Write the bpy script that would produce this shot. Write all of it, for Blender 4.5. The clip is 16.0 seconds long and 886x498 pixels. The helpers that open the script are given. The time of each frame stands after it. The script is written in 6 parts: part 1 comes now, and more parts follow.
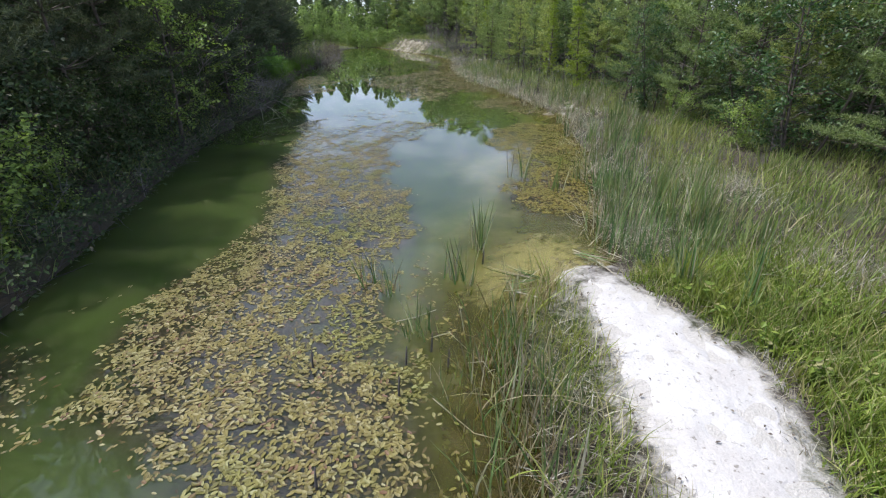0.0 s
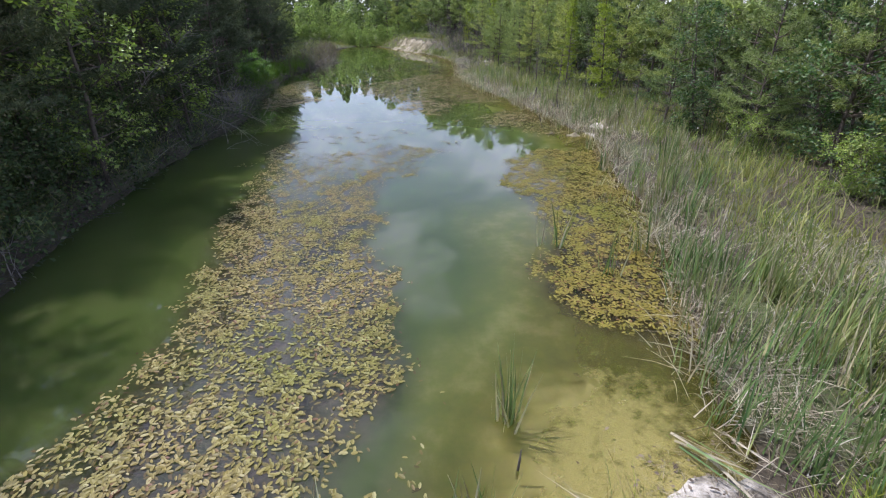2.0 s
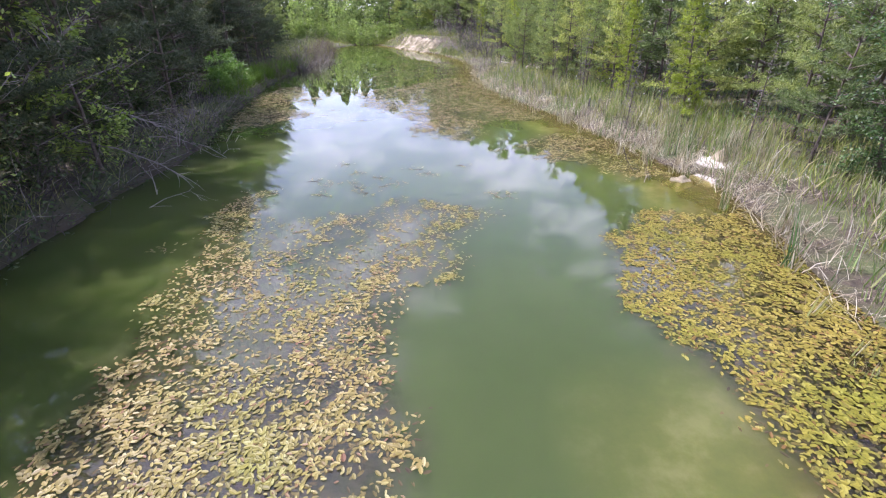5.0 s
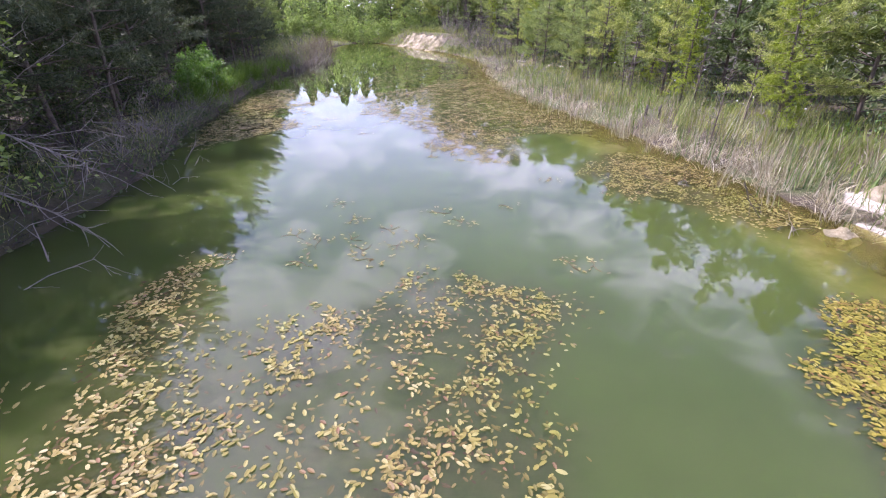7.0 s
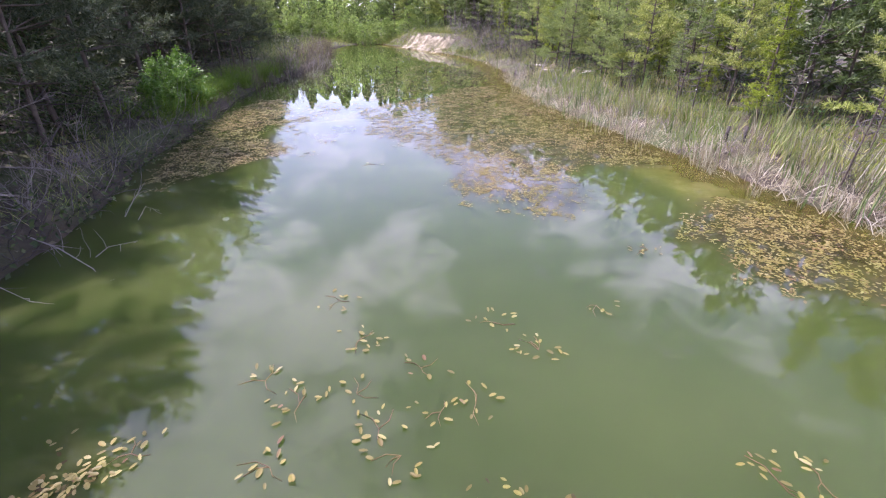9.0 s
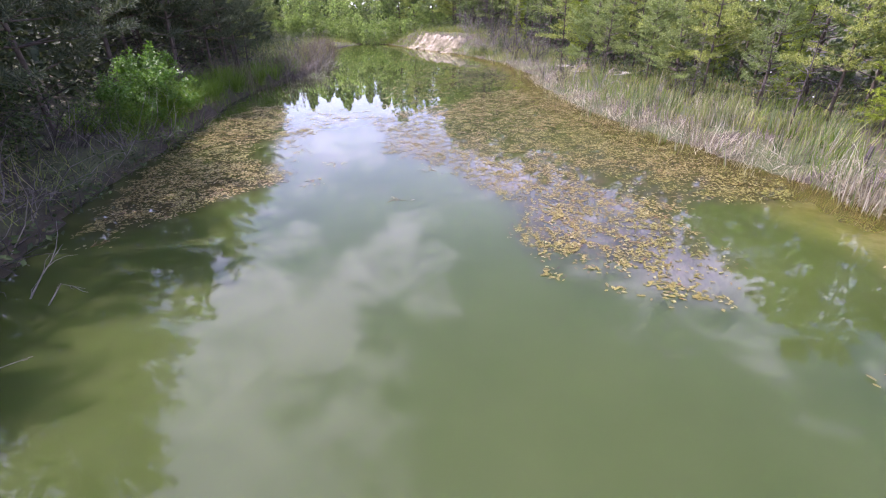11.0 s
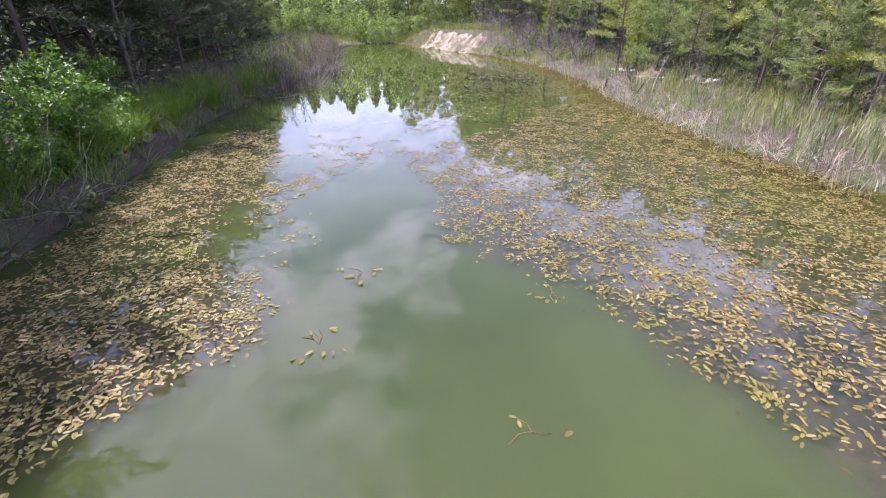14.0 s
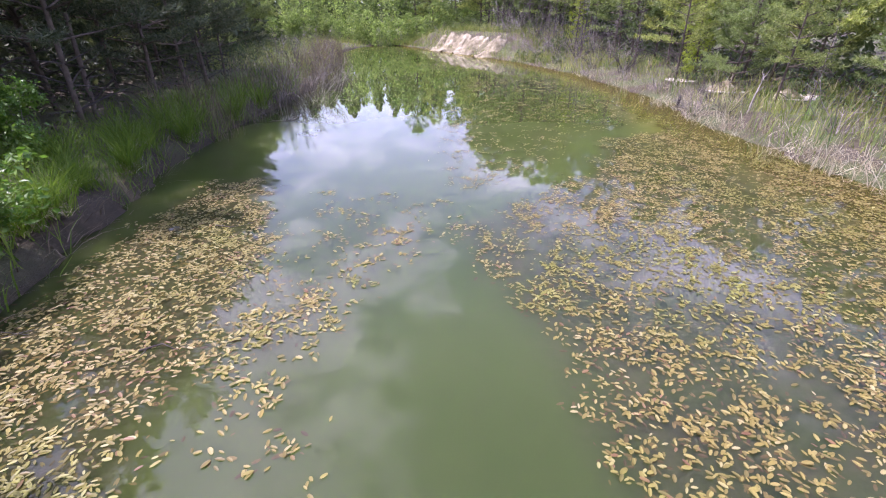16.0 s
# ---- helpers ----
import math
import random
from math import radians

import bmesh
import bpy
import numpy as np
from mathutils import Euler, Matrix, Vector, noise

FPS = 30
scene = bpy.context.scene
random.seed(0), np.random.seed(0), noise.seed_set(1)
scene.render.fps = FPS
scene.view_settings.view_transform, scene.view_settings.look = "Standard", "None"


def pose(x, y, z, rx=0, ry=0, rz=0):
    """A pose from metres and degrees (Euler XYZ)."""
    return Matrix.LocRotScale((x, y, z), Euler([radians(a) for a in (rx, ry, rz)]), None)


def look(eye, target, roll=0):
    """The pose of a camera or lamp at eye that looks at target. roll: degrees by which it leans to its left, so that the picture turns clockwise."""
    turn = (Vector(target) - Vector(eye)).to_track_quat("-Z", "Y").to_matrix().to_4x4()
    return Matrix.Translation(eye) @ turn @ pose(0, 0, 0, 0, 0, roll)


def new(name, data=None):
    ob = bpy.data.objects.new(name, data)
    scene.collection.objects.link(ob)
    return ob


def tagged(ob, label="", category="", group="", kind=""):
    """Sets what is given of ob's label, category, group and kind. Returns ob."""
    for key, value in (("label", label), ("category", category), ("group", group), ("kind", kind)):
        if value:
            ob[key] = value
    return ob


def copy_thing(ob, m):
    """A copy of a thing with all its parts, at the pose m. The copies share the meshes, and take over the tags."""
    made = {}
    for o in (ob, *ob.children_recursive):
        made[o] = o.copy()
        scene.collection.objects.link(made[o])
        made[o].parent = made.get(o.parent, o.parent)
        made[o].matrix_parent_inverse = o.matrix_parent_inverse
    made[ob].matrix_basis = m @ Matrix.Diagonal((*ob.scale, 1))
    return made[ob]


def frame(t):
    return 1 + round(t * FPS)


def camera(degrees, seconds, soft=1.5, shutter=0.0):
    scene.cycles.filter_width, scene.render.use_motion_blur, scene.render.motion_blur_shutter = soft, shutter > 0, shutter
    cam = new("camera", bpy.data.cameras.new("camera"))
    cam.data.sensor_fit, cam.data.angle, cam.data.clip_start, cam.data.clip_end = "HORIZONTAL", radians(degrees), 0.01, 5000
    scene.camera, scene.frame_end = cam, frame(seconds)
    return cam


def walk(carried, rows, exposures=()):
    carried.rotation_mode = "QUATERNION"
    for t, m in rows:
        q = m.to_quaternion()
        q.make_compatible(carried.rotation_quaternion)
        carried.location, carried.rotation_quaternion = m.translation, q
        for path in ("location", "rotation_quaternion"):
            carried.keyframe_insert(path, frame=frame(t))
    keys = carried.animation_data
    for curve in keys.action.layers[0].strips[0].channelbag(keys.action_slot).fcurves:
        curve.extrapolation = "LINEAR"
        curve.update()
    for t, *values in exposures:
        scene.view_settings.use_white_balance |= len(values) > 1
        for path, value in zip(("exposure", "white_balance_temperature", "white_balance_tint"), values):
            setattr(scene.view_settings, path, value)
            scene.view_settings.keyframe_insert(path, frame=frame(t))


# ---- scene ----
# The camera: a slow, level flight along a narrow pond, sinking from 3.0 to 2.2 m.
cam = camera(89.7, 16.0, 1.15)
# seconds, x, y, z, tilt from straight down, turn to the left
PATH = [
    (0, 0.000, 0.000, 3.000, 62.96, -8.88),
    (0.5, 0.183, 0.808, 3.026, 62.90, -8.79),
    (1, 0.322, 1.587, 3.071, 62.80, -8.73),
    (1.5, 0.415, 2.340, 3.111, 62.68, -8.63),
    (2, 0.472, 3.081, 3.139, 62.58, -8.59),
    (2.5, 0.512, 3.873, 3.111, 62.54, -8.62),
    (3, 0.523, 4.805, 3.069, 62.53, -8.63),
    (3.5, 0.513, 5.635, 3.052, 62.49, -8.60),
    (4, 0.481, 6.415, 3.043, 62.45, -8.58),
    (4.2, 0.463, 6.731, 3.040, 62.42, -8.56),
    (6.3, 0.373, 10.132, 2.638, 62.38, -8.54),
    (6.5, 0.362, 10.443, 2.626, 62.39, -8.54),
    (7, 0.344, 11.208, 2.600, 62.37, -8.54),
    (7.5, 0.321, 11.954, 2.590, 62.37, -8.53),
    (8, 0.289, 12.670, 2.573, 62.37, -8.52),
    (8.5, 0.247, 13.355, 2.550, 62.38, -8.50),
    (9, 0.214, 14.017, 2.555, 62.39, -8.49),
    (9.2, 0.199, 14.279, 2.555, 62.41, -8.48),
    (11.3, -0.195, 16.981, 2.285, 62.54, -8.39),
    (11.5, -0.218, 17.260, 2.272, 62.50, -8.37),
    (12, -0.298, 17.984, 2.241, 62.44, -8.34),
    (12.5, -0.387, 18.693, 2.210, 62.43, -8.31),
    (13, -0.471, 19.415, 2.177, 62.38, -8.29),
    (13.5, -0.561, 20.142, 2.156, 62.35, -8.27),
    (14, -0.660, 20.894, 2.144, 62.40, -8.27),
    (14.5, -0.762, 21.647, 2.147, 62.38, -8.24),
    (15, -0.899, 22.426, 2.151, 62.38, -8.29),
    (15.5, -1.031, 23.270, 2.173, 62.37, -8.39),
    (16, -1.126, 24.093, 2.208, 62.36, -8.38),
]
walk(cam, [(t, pose(x, y, z, tilt, 0, turn) @ pose(0, 0, 0, 0, 0, -0.55)) for t, x, y, z, tilt, turn in PATH],
     [(0.0, 0.10, 5950, 12), (1.5, 0.17, 6000, 16), (3.5, 0.78, 5950, 25), (7.0, 1.06, 6050, 36), (16.0, 1.06, 6000, 40)])

# ---- world, sun ----
SUN_TO = Vector((-0.45, 0.24, 0.87)).normalized()
elev = math.asin(SUN_TO.z)
world = bpy.data.worlds.new("sky")
scene.world = world
world.use_nodes = True
nt = world.node_tree
nt.nodes.clear()


def wn(kind, **props):
    n = nt.nodes.new(kind)
    for k, v in props.items():
        if k == "op":
            n.operation = v
    return n


out = wn("ShaderNodeOutputWorld")
bg = wn("ShaderNodeBackground")
bg.inputs["Strength"].default_value = 0.14
sky = wn("ShaderNodeTexSky")
sky.sky_type = "NISHITA"
sky.sun_disc = False
sky.sun_elevation = elev
sky.sun_rotation = math.atan2(SUN_TO.x, SUN_TO.y)
sky.dust_density = 0.8
tc = wn("ShaderNodeTexCoord")
sep = wn("ShaderNodeSeparateXYZ")
nt.links.new(tc.outputs["Generated"], sep.inputs[0])
zz = wn("ShaderNodeMath", op="ADD")
nt.links.new(sep.outputs[2], zz.inputs[0])
zz.inputs[1].default_value = 0.22
dx = wn("ShaderNodeMath", op="DIVIDE")
dy = wn("ShaderNodeMath", op="DIVIDE")
for n, k in ((dx, 0), (dy, 1)):
    nt.links.new(sep.outputs[k], n.inputs[0])
    nt.links.new(zz.outputs[0], n.inputs[1])
comb = wn("ShaderNodeCombineXYZ")
nt.links.new(dx.outputs[0], comb.inputs[0])
nt.links.new(dy.outputs[0], comb.inputs[1])
cn = wn("ShaderNodeTexNoise")
cn.inputs["Scale"].default_value = 5.6
cn.inputs["Detail"].default_value = 9.0
cn.inputs["Roughness"].default_value = 0.6
cn.inputs["Distortion"].default_value = 0.25
nt.links.new(comb.outputs[0], cn.inputs["Vector"])
# banks of cloud and open gaps: place on the flattened sky, radius, weight
CLOUDS = [(-0.15, 2.02, 0.13, 0.20), (0.56, 1.80, 0.20, 0.24), (0.13, 1.43, 0.16, 0.10), (-0.31, 1.08, 0.22, 0.16), (-0.15, 0.89, 0.19, 0.13), (-0.36, 0.63, 0.22, 0.2),
          (-0.02, 0.66, 0.14, 0.10), (0.82, 1.12, 0.26, 0.12), (0.87, 0.74, 0.26, 0.10), (0.10, 1.10, 0.18, 0.12), (0.30, 0.78, 0.30, -0.22), (-0.05, 1.70, 0.22, -0.10),
          (0.58, 0.42, 0.34, -0.22), (0.30, 1.50, 0.16, -0.12), (0.45, 1.20, 0.18, -0.08), (-0.22, 0.76, 0.10, -0.10)]
heap = cn.outputs[0]
for cx, cy, cw, weight in CLOUDS:
    far_off = wn("ShaderNodeVectorMath", op="DISTANCE")
    nt.links.new(comb.outputs[0], far_off.inputs[0])
    far_off.inputs[1].default_value = (cx, cy, 0)
    swell = wn("ShaderNodeMapRange")
    swell.interpolation_type = "SMOOTHSTEP"
    nt.links.new(far_off.outputs["Value"], swell.inputs[0])
    for k, v in ((1, cw * 2.0), (2, 0.0), (3, 0.0), (4, weight)):
        swell.inputs[k].default_value = v
    more = wn("ShaderNodeMath", op="ADD")
    nt.links.new(heap, more.inputs[0])
    nt.links.new(swell.outputs[0], more.inputs[1])
    heap = more.outputs[0]
cr = wn("ShaderNodeValToRGB")
cr.color_ramp.elements[0].position = 0.47
cr.color_ramp.elements[1].position = 0.72
nt.links.new(heap, cr.inputs[0])
mixw = wn("ShaderNodeMixRGB")
thin_top = wn("ShaderNodeMapRange")
nt.links.new(sep.outputs[2], thin_top.inputs[0])
for k, v in ((1, 0.6), (2, 0.95), (3, 1.0), (4, 0.8)):
    thin_top.inputs[k].default_value = v
cover = wn("ShaderNodeMath", op="MULTIPLY")
nt.links.new(cr.outputs[0], cover.inputs[0])
nt.links.new(thin_top.outputs[0], cover.inputs[1])
haze = wn("ShaderNodeMapRange")
nt.links.new(sep.outputs[2], haze.inputs[0])
for k, v in ((1, 0.2), (2, 0.5), (3, 0.72), (4, 0.0)):
    haze.inputs[k].default_value = v
veil = wn("ShaderNodeMixRGB")
nt.links.new(haze.outputs[0], veil.inputs[0])
nt.links.new(cover.outputs[0], veil.inputs[1])
veil.inputs[2].default_value = (0.46, 0.46, 0.46, 1)
nt.links.new(veil.outputs[0], mixw.inputs[0])
nt.links.new(sky.outputs[0], mixw.inputs[1])
mixw.inputs[2].default_value = (10.4, 10.8, 12.8, 1)
nt.links.new(mixw.outputs[0], bg.inputs[0])
nt.links.new(bg.outputs[0], out.inputs[0])

sun = new("sun", bpy.data.lights.new("sun", "SUN"))
sun.data.energy = 4.2
sun.data.angle = radians(0.6)
sun.data.color = (1.0, 0.96, 0.90)
sun.matrix_world = look(SUN_TO * 50, (0, 0, 0))

# ---- materials ----


class Mat:
    """A small node-material builder."""

    def __init__(self, name):
        self.m = bpy.data.materials.new(name)
        self.m.use_nodes = True
        self.t = self.m.node_tree
        self.b = self.t.nodes["Principled BSDF"]
        self.out = self.t.nodes["Material Output"]

    def n(self, kind, **inputs):
        node = self.t.nodes.new(kind)
        for k, v in inputs.items():
            node.inputs[k].default_value = v
        return node

    def link(self, a, b):
        self.t.links.new(a, b)

    def noise(self, scale, detail=4.0, rough=0.55, coords="Object", vec=None):
        n = self.n("ShaderNodeTexNoise", Scale=scale, Detail=detail, Roughness=rough)
        if vec is None:
            vec = self.n("ShaderNodeTexCoord").outputs[coords]
        self.link(vec, n.inputs["Vector"])
        return n.outputs[0]

    def ramp(self, fac, stops, smooth=False):
        r = self.n("ShaderNodeValToRGB")
        e = r.color_ramp.elements
        while len(e) < len(stops):
            e.new(0.5)
        for el, (p, c) in zip(e, stops):
            el.position = p
            el.color = (*c, 1) if len(c) == 3 else c
        self.link(fac, r.inputs[0])
        return r.outputs[0]

    def mix(self, fac, a, b, mode="MIX"):
        m = self.n("ShaderNodeMixRGB")
        m.blend_type = mode
        for k, v in ((0, fac), (1, a), (2, b)):
            if isinstance(v, (int, float)):
                m.inputs[k].default_value = v
            elif isinstance(v, tuple):
                m.inputs[k].default_value = (*v, 1)
            else:
                self.link(v, m.inputs[k])
        return m.outputs[0]

    def math(self, op, a, b=0.0, clamp=False):
        m = self.n("ShaderNodeMath")
        m.operation = op
        m.use_clamp = clamp
        for k, v in ((0, a), (1, b)):
            if isinstance(v, (int, float)):
                m.inputs[k].default_value = v
            else:
                self.link(v, m.inputs[k])
        return m.outputs[0]

    def bump(self, height, strength, dist=0.02):
        b = self.n("ShaderNodeBump", Strength=strength, Distance=dist)
        self.link(height, b.inputs["Height"])
        self.link(b.outputs[0], self.b.inputs["Normal"])

    def color(self, c):
        self.link(c, self.b.inputs["Base Color"])
        return self

    def attr(self, name):
        a = self.n("ShaderNodeAttribute")
        a.attribute_name = name
        return a.outputs["Fac"]

    def chance(self):
        """A number from 0 to 1 for each island or object."""
        g = self.n("ShaderNodeNewGeometry").outputs["Random Per Island"]
        o = self.n("ShaderNodeObjectInfo").outputs["Random"]
        return self.math("FRACT", self.math("ADD", g, o))


def leafy(name, stops, rough=0.55, thin=0.35, scale=0.7, shift=(0.75, 1.2), spec=0.3, each=None, patch=None):
    """Foliage: a colour for each leaf from the stops, with lighter and darker patches; light comes through it."""
    m = Mat(name)
    c = m.ramp(m.chance(), stops)
    n = m.noise(scale, 3.0, coords="Object")
    c = m.mix(1.0, c, m.ramp(n, [(0.3, (shift[0],) * 3), (0.7, (shift[1],) * 3)]), "MULTIPLY")
    if each:
        o = m.n("ShaderNodeObjectInfo").outputs["Random"]
        c = m.mix(1.0, c, m.ramp(o, [(0.0, each[0]), (0.5, each[1]), (1.0, each[2])]), "MULTIPLY")
    if patch:
        c = m.mix(m.math("MULTIPLY", m.ramp(m.noise(patch[1], 4.0, 0.6), [(0.45, (0,) * 3), (0.62, (1,) * 3)]), patch[2]), c, patch[0])
    m.color(c)
    m.b.inputs["Roughness"].default_value = rough
    m.b.inputs["Specular IOR Level"].default_value = spec
    if thin:
        tr = m.n("ShaderNodeBsdfTranslucent")
        m.link(m.mix(1.0, c, (1.0, 1.1, 0.6), "MULTIPLY"), tr.inputs[0])
        mx = m.n("ShaderNodeMixShader", Fac=thin)
        m.link(m.b.outputs[0], mx.inputs[1])
        m.link(tr.outputs[0], mx.inputs[2])
        m.link(mx.outputs[0], m.out.inputs[0])
    return m.m


M_PINE = leafy("pine_needles", [(0.0, (0.12, 0.16, 0.065)), (0.5, (0.245, 0.29, 0.13)), (0.85, (0.34, 0.39, 0.18)), (1.0, (0.46, 0.48, 0.27))], 0.5, 0.45, each=((0.72, 0.82, 0.80), (1.1, 1.14, 1.05), (1.6, 1.48, 1.1)))
# shaded copy of the pine needles: the left bank's shade put into the colour
M_PINE_DARK = leafy("shaded_pine_needles", [(0.0, (0.063, 0.084, 0.053)), (0.6, (0.105, 0.134, 0.074)), (1.0, (0.196, 0.210, 0.126))], 0.6, 0.2, spec=0.2, each=((0.75, 0.8, 0.8), (1.0, 1.0, 1.0), (1.35, 1.25, 1.05)))
# pine needles in dimmer tones, so belts behind look like shaded gaps
M_THICKET = leafy("thicket_needles", [(0.0, (0.08, 0.11, 0.05)), (0.6, (0.15, 0.19, 0.085)), (1.0, (0.24, 0.27, 0.14))], 0.6, 0.35)
M_LARCH = leafy("larch_needles", [(0.0, (0.24, 0.32, 0.035)), (0.5, (0.33, 0.41, 0.05)), (1.0, (0.44, 0.50, 0.09))], 0.5, 0.4)
M_ALDER = leafy("alder_leaves", [(0.0, (0.035, 0.08, 0.025)), (0.5, (0.075, 0.15, 0.045)), (0.85, (0.14, 0.235, 0.08)), (1.0, (0.30, 0.38, 0.21))], 0.4, 0.35, spec=0.45)
M_ASPEN = leafy("aspen_leaves", [(0.0, (0.182, 0.273, 0.058)), (0.6, (0.312, 0.416, 0.091)), (1.0, (0.520, 0.598, 0.195))], 0.42, 0.45, spec=0.45)
# broad dark patches in the colour imitate shaded gaps between far crowns
M_FAR = leafy("far_leaves", [(0.0, (0.132, 0.204, 0.066)), (0.5, (0.276, 0.372, 0.126)), (1.0, (0.456, 0.528, 0.216))], 0.5, 0.55, scale=0.35, shift=(0.55, 1.35))
M_BUSH = leafy("bush_leaves", [(0.0, (0.088, 0.196, 0.030)), (0.6, (0.137, 0.265, 0.044)), (1.0, (0.216, 0.343, 0.088))], 0.42, 0.4, spec=0.45)
M_CATTAIL = leafy("cattail_blades", [(0.0, (0.085, 0.165, 0.055)), (0.4, (0.155, 0.25, 0.085)), (0.7, (0.24, 0.33, 0.125)), (0.86, (0.34, 0.385, 0.16)), (0.92, (0.46, 0.40, 0.26)), (1.0, (0.58, 0.51, 0.36))], 0.42, 0.2, scale=2.2, shift=(0.42, 1.45), patch=((0.38, 0.35, 0.13), 0.7, 0.5))
M_DRY = leafy("dry_reed", [(0.0, (0.25, 0.20, 0.14)), (0.4, (0.44, 0.375, 0.285)), (0.75, (0.60, 0.535, 0.425)), (1.0, (0.75, 0.70, 0.61))], 0.6, 0.35, scale=1.8, shift=(0.65, 1.2))
M_GRASS = leafy("lush_grass", [(0.0, (0.13, 0.20, 0.03)), (0.45, (0.23, 0.31, 0.05)), (0.8, (0.36, 0.41, 0.09)), (0.88, (0.46, 0.41, 0.18)), (1.0, (0.58, 0.50, 0.28))], 0.45, 0.3, scale=2.5, shift=(0.5, 1.35), patch=((0.36, 0.37, 0.07), 0.9, 0.6))
M_MEADOW = leafy("meadow_grass", [(0.0, (0.16, 0.22, 0.05)), (0.45, (0.25, 0.32, 0.08)), (0.75, (0.34, 0.38, 0.12)), (1.0, (0.56, 0.47, 0.28))], 0.5, 0.25, scale=1.6, shift=(0.6, 1.3), patch=((0.42, 0.40, 0.12), 0.5, 0.5))
M_OLD = leafy("old_reed", [(0.0, (0.10, 0.075, 0.06)), (0.5, (0.18, 0.14, 0.115)), (1.0, (0.30, 0.245, 0.19))], 0.7, 0.3)
M_SPIT = leafy("brown_reed", [(0.0, (0.18, 0.135, 0.08)), (0.5, (0.34, 0.265, 0.15)), (0.85, (0.50, 0.42, 0.26)), (1.0, (0.66, 0.59, 0.42))], 0.6, 0.3)
# leaves of the left bank with its shade put into their colour
M_SHADE = leafy("shade_dark_leaves", [(0.0, (0.050, 0.075, 0.035)), (0.6, (0.085, 0.125, 0.050)), (0.85, (0.144, 0.194, 0.070)), (1.0, (0.200, 0.169, 0.119))], 0.6, 0.2, spec=0.15)
M_SEDGE = leafy("sedge", [(0.0, (0.088, 0.166, 0.022)), (0.6, (0.155, 0.265, 0.033)), (1.0, (0.243, 0.332, 0.066))], 0.5, 0.4)


def bark(name, a, b):
    m = Mat(name)
    n = m.noise(9.0, 6.0, 0.65)
    m.color(m.ramp(n, [(0.3, a), (0.7, b)]))
    m.b.inputs["Roughness"].default_value = 0.9
    m.bump(m.noise(40.0, 4.0), 0.5)
    return m.m


M_BARK = bark("pine_bark", (0.07, 0.055, 0.045), (0.19, 0.15, 0.12))
M_BARK_GREY = bark("grey_bark", (0.13, 0.12, 0.10), (0.30, 0.28, 0.24))
M_DEAD = bark("dead_wood", (0.17, 0.145, 0.13), (0.38, 0.34, 0.31))
M_SNAG = bark("snag_wood", (0.09, 0.078, 0.074), (0.22, 0.195, 0.185))
# darker dead wood; on the left bank its tone also imitates shade
M_DEAD_DARK = bark("dark_twigs", (0.04, 0.034, 0.03), (0.11, 0.095, 0.085))


def pad_leaf(name, stops, gloss=0.5):
    m = Mat(name)
    c = m.ramp(m.chance(), stops)
    n = m.noise(0.55, 3.0, coords="Object")
    c = m.mix(m.ramp(n, [(0.42, (0, 0, 0)), (0.66, (1, 1, 1))]), c, m.mix(1.0, c, (0.78, 0.95, 0.62), "MULTIPLY"))
    c = m.mix(0.25, c, m.mix(1.0, c, m.ramp(m.noise(38.0, 3.0), [(0.35, (0.55, 0.5, 0.4)), (0.6, (1.15, 1.1, 1.0))]), "MULTIPLY"))
    m.color(c)
    m.b.inputs["Roughness"].default_value = gloss
    m.b.inputs["Specular IOR Level"].default_value = 0.28
    m.bump(m.noise(60.0, 2.0), 0.15, 0.005)
    return m.m


M_PAD = pad_leaf("pondweed_leaf", [(0.0, (0.131, 0.062, 0.032)), (0.03, (0.212, 0.122, 0.062)), (0.06, (0.138, 0.113, 0.037)), (0.35, (0.179, 0.146, 0.042)), (0.65, (0.236, 0.189, 0.052)), (0.85, (0.276, 0.232, 0.077)), (1.0, (0.333, 0.293, 0.146))])
M_PAD_GREEN = pad_leaf("young_pondweed_leaf", [(0.0, (0.131, 0.061, 0.026)), (0.06, (0.209, 0.122, 0.039)), (0.1, (0.139, 0.122, 0.023)), (0.5, (0.191, 0.161, 0.026)), (0.85, (0.261, 0.213, 0.037)), (1.0, (0.304, 0.261, 0.070))])
M_PAD_RED = pad_leaf("red_stem", [(0.0, (0.13, 0.07, 0.04)), (0.5, (0.22, 0.12, 0.06)), (1.0, (0.24, 0.17, 0.07))])
M_PAD_SUNK = pad_leaf("drowned_leaf", [(0.0, (0.065, 0.05, 0.028)), (0.5, (0.11, 0.085, 0.035)), (1.0, (0.16, 0.125, 0.045))], 0.06)


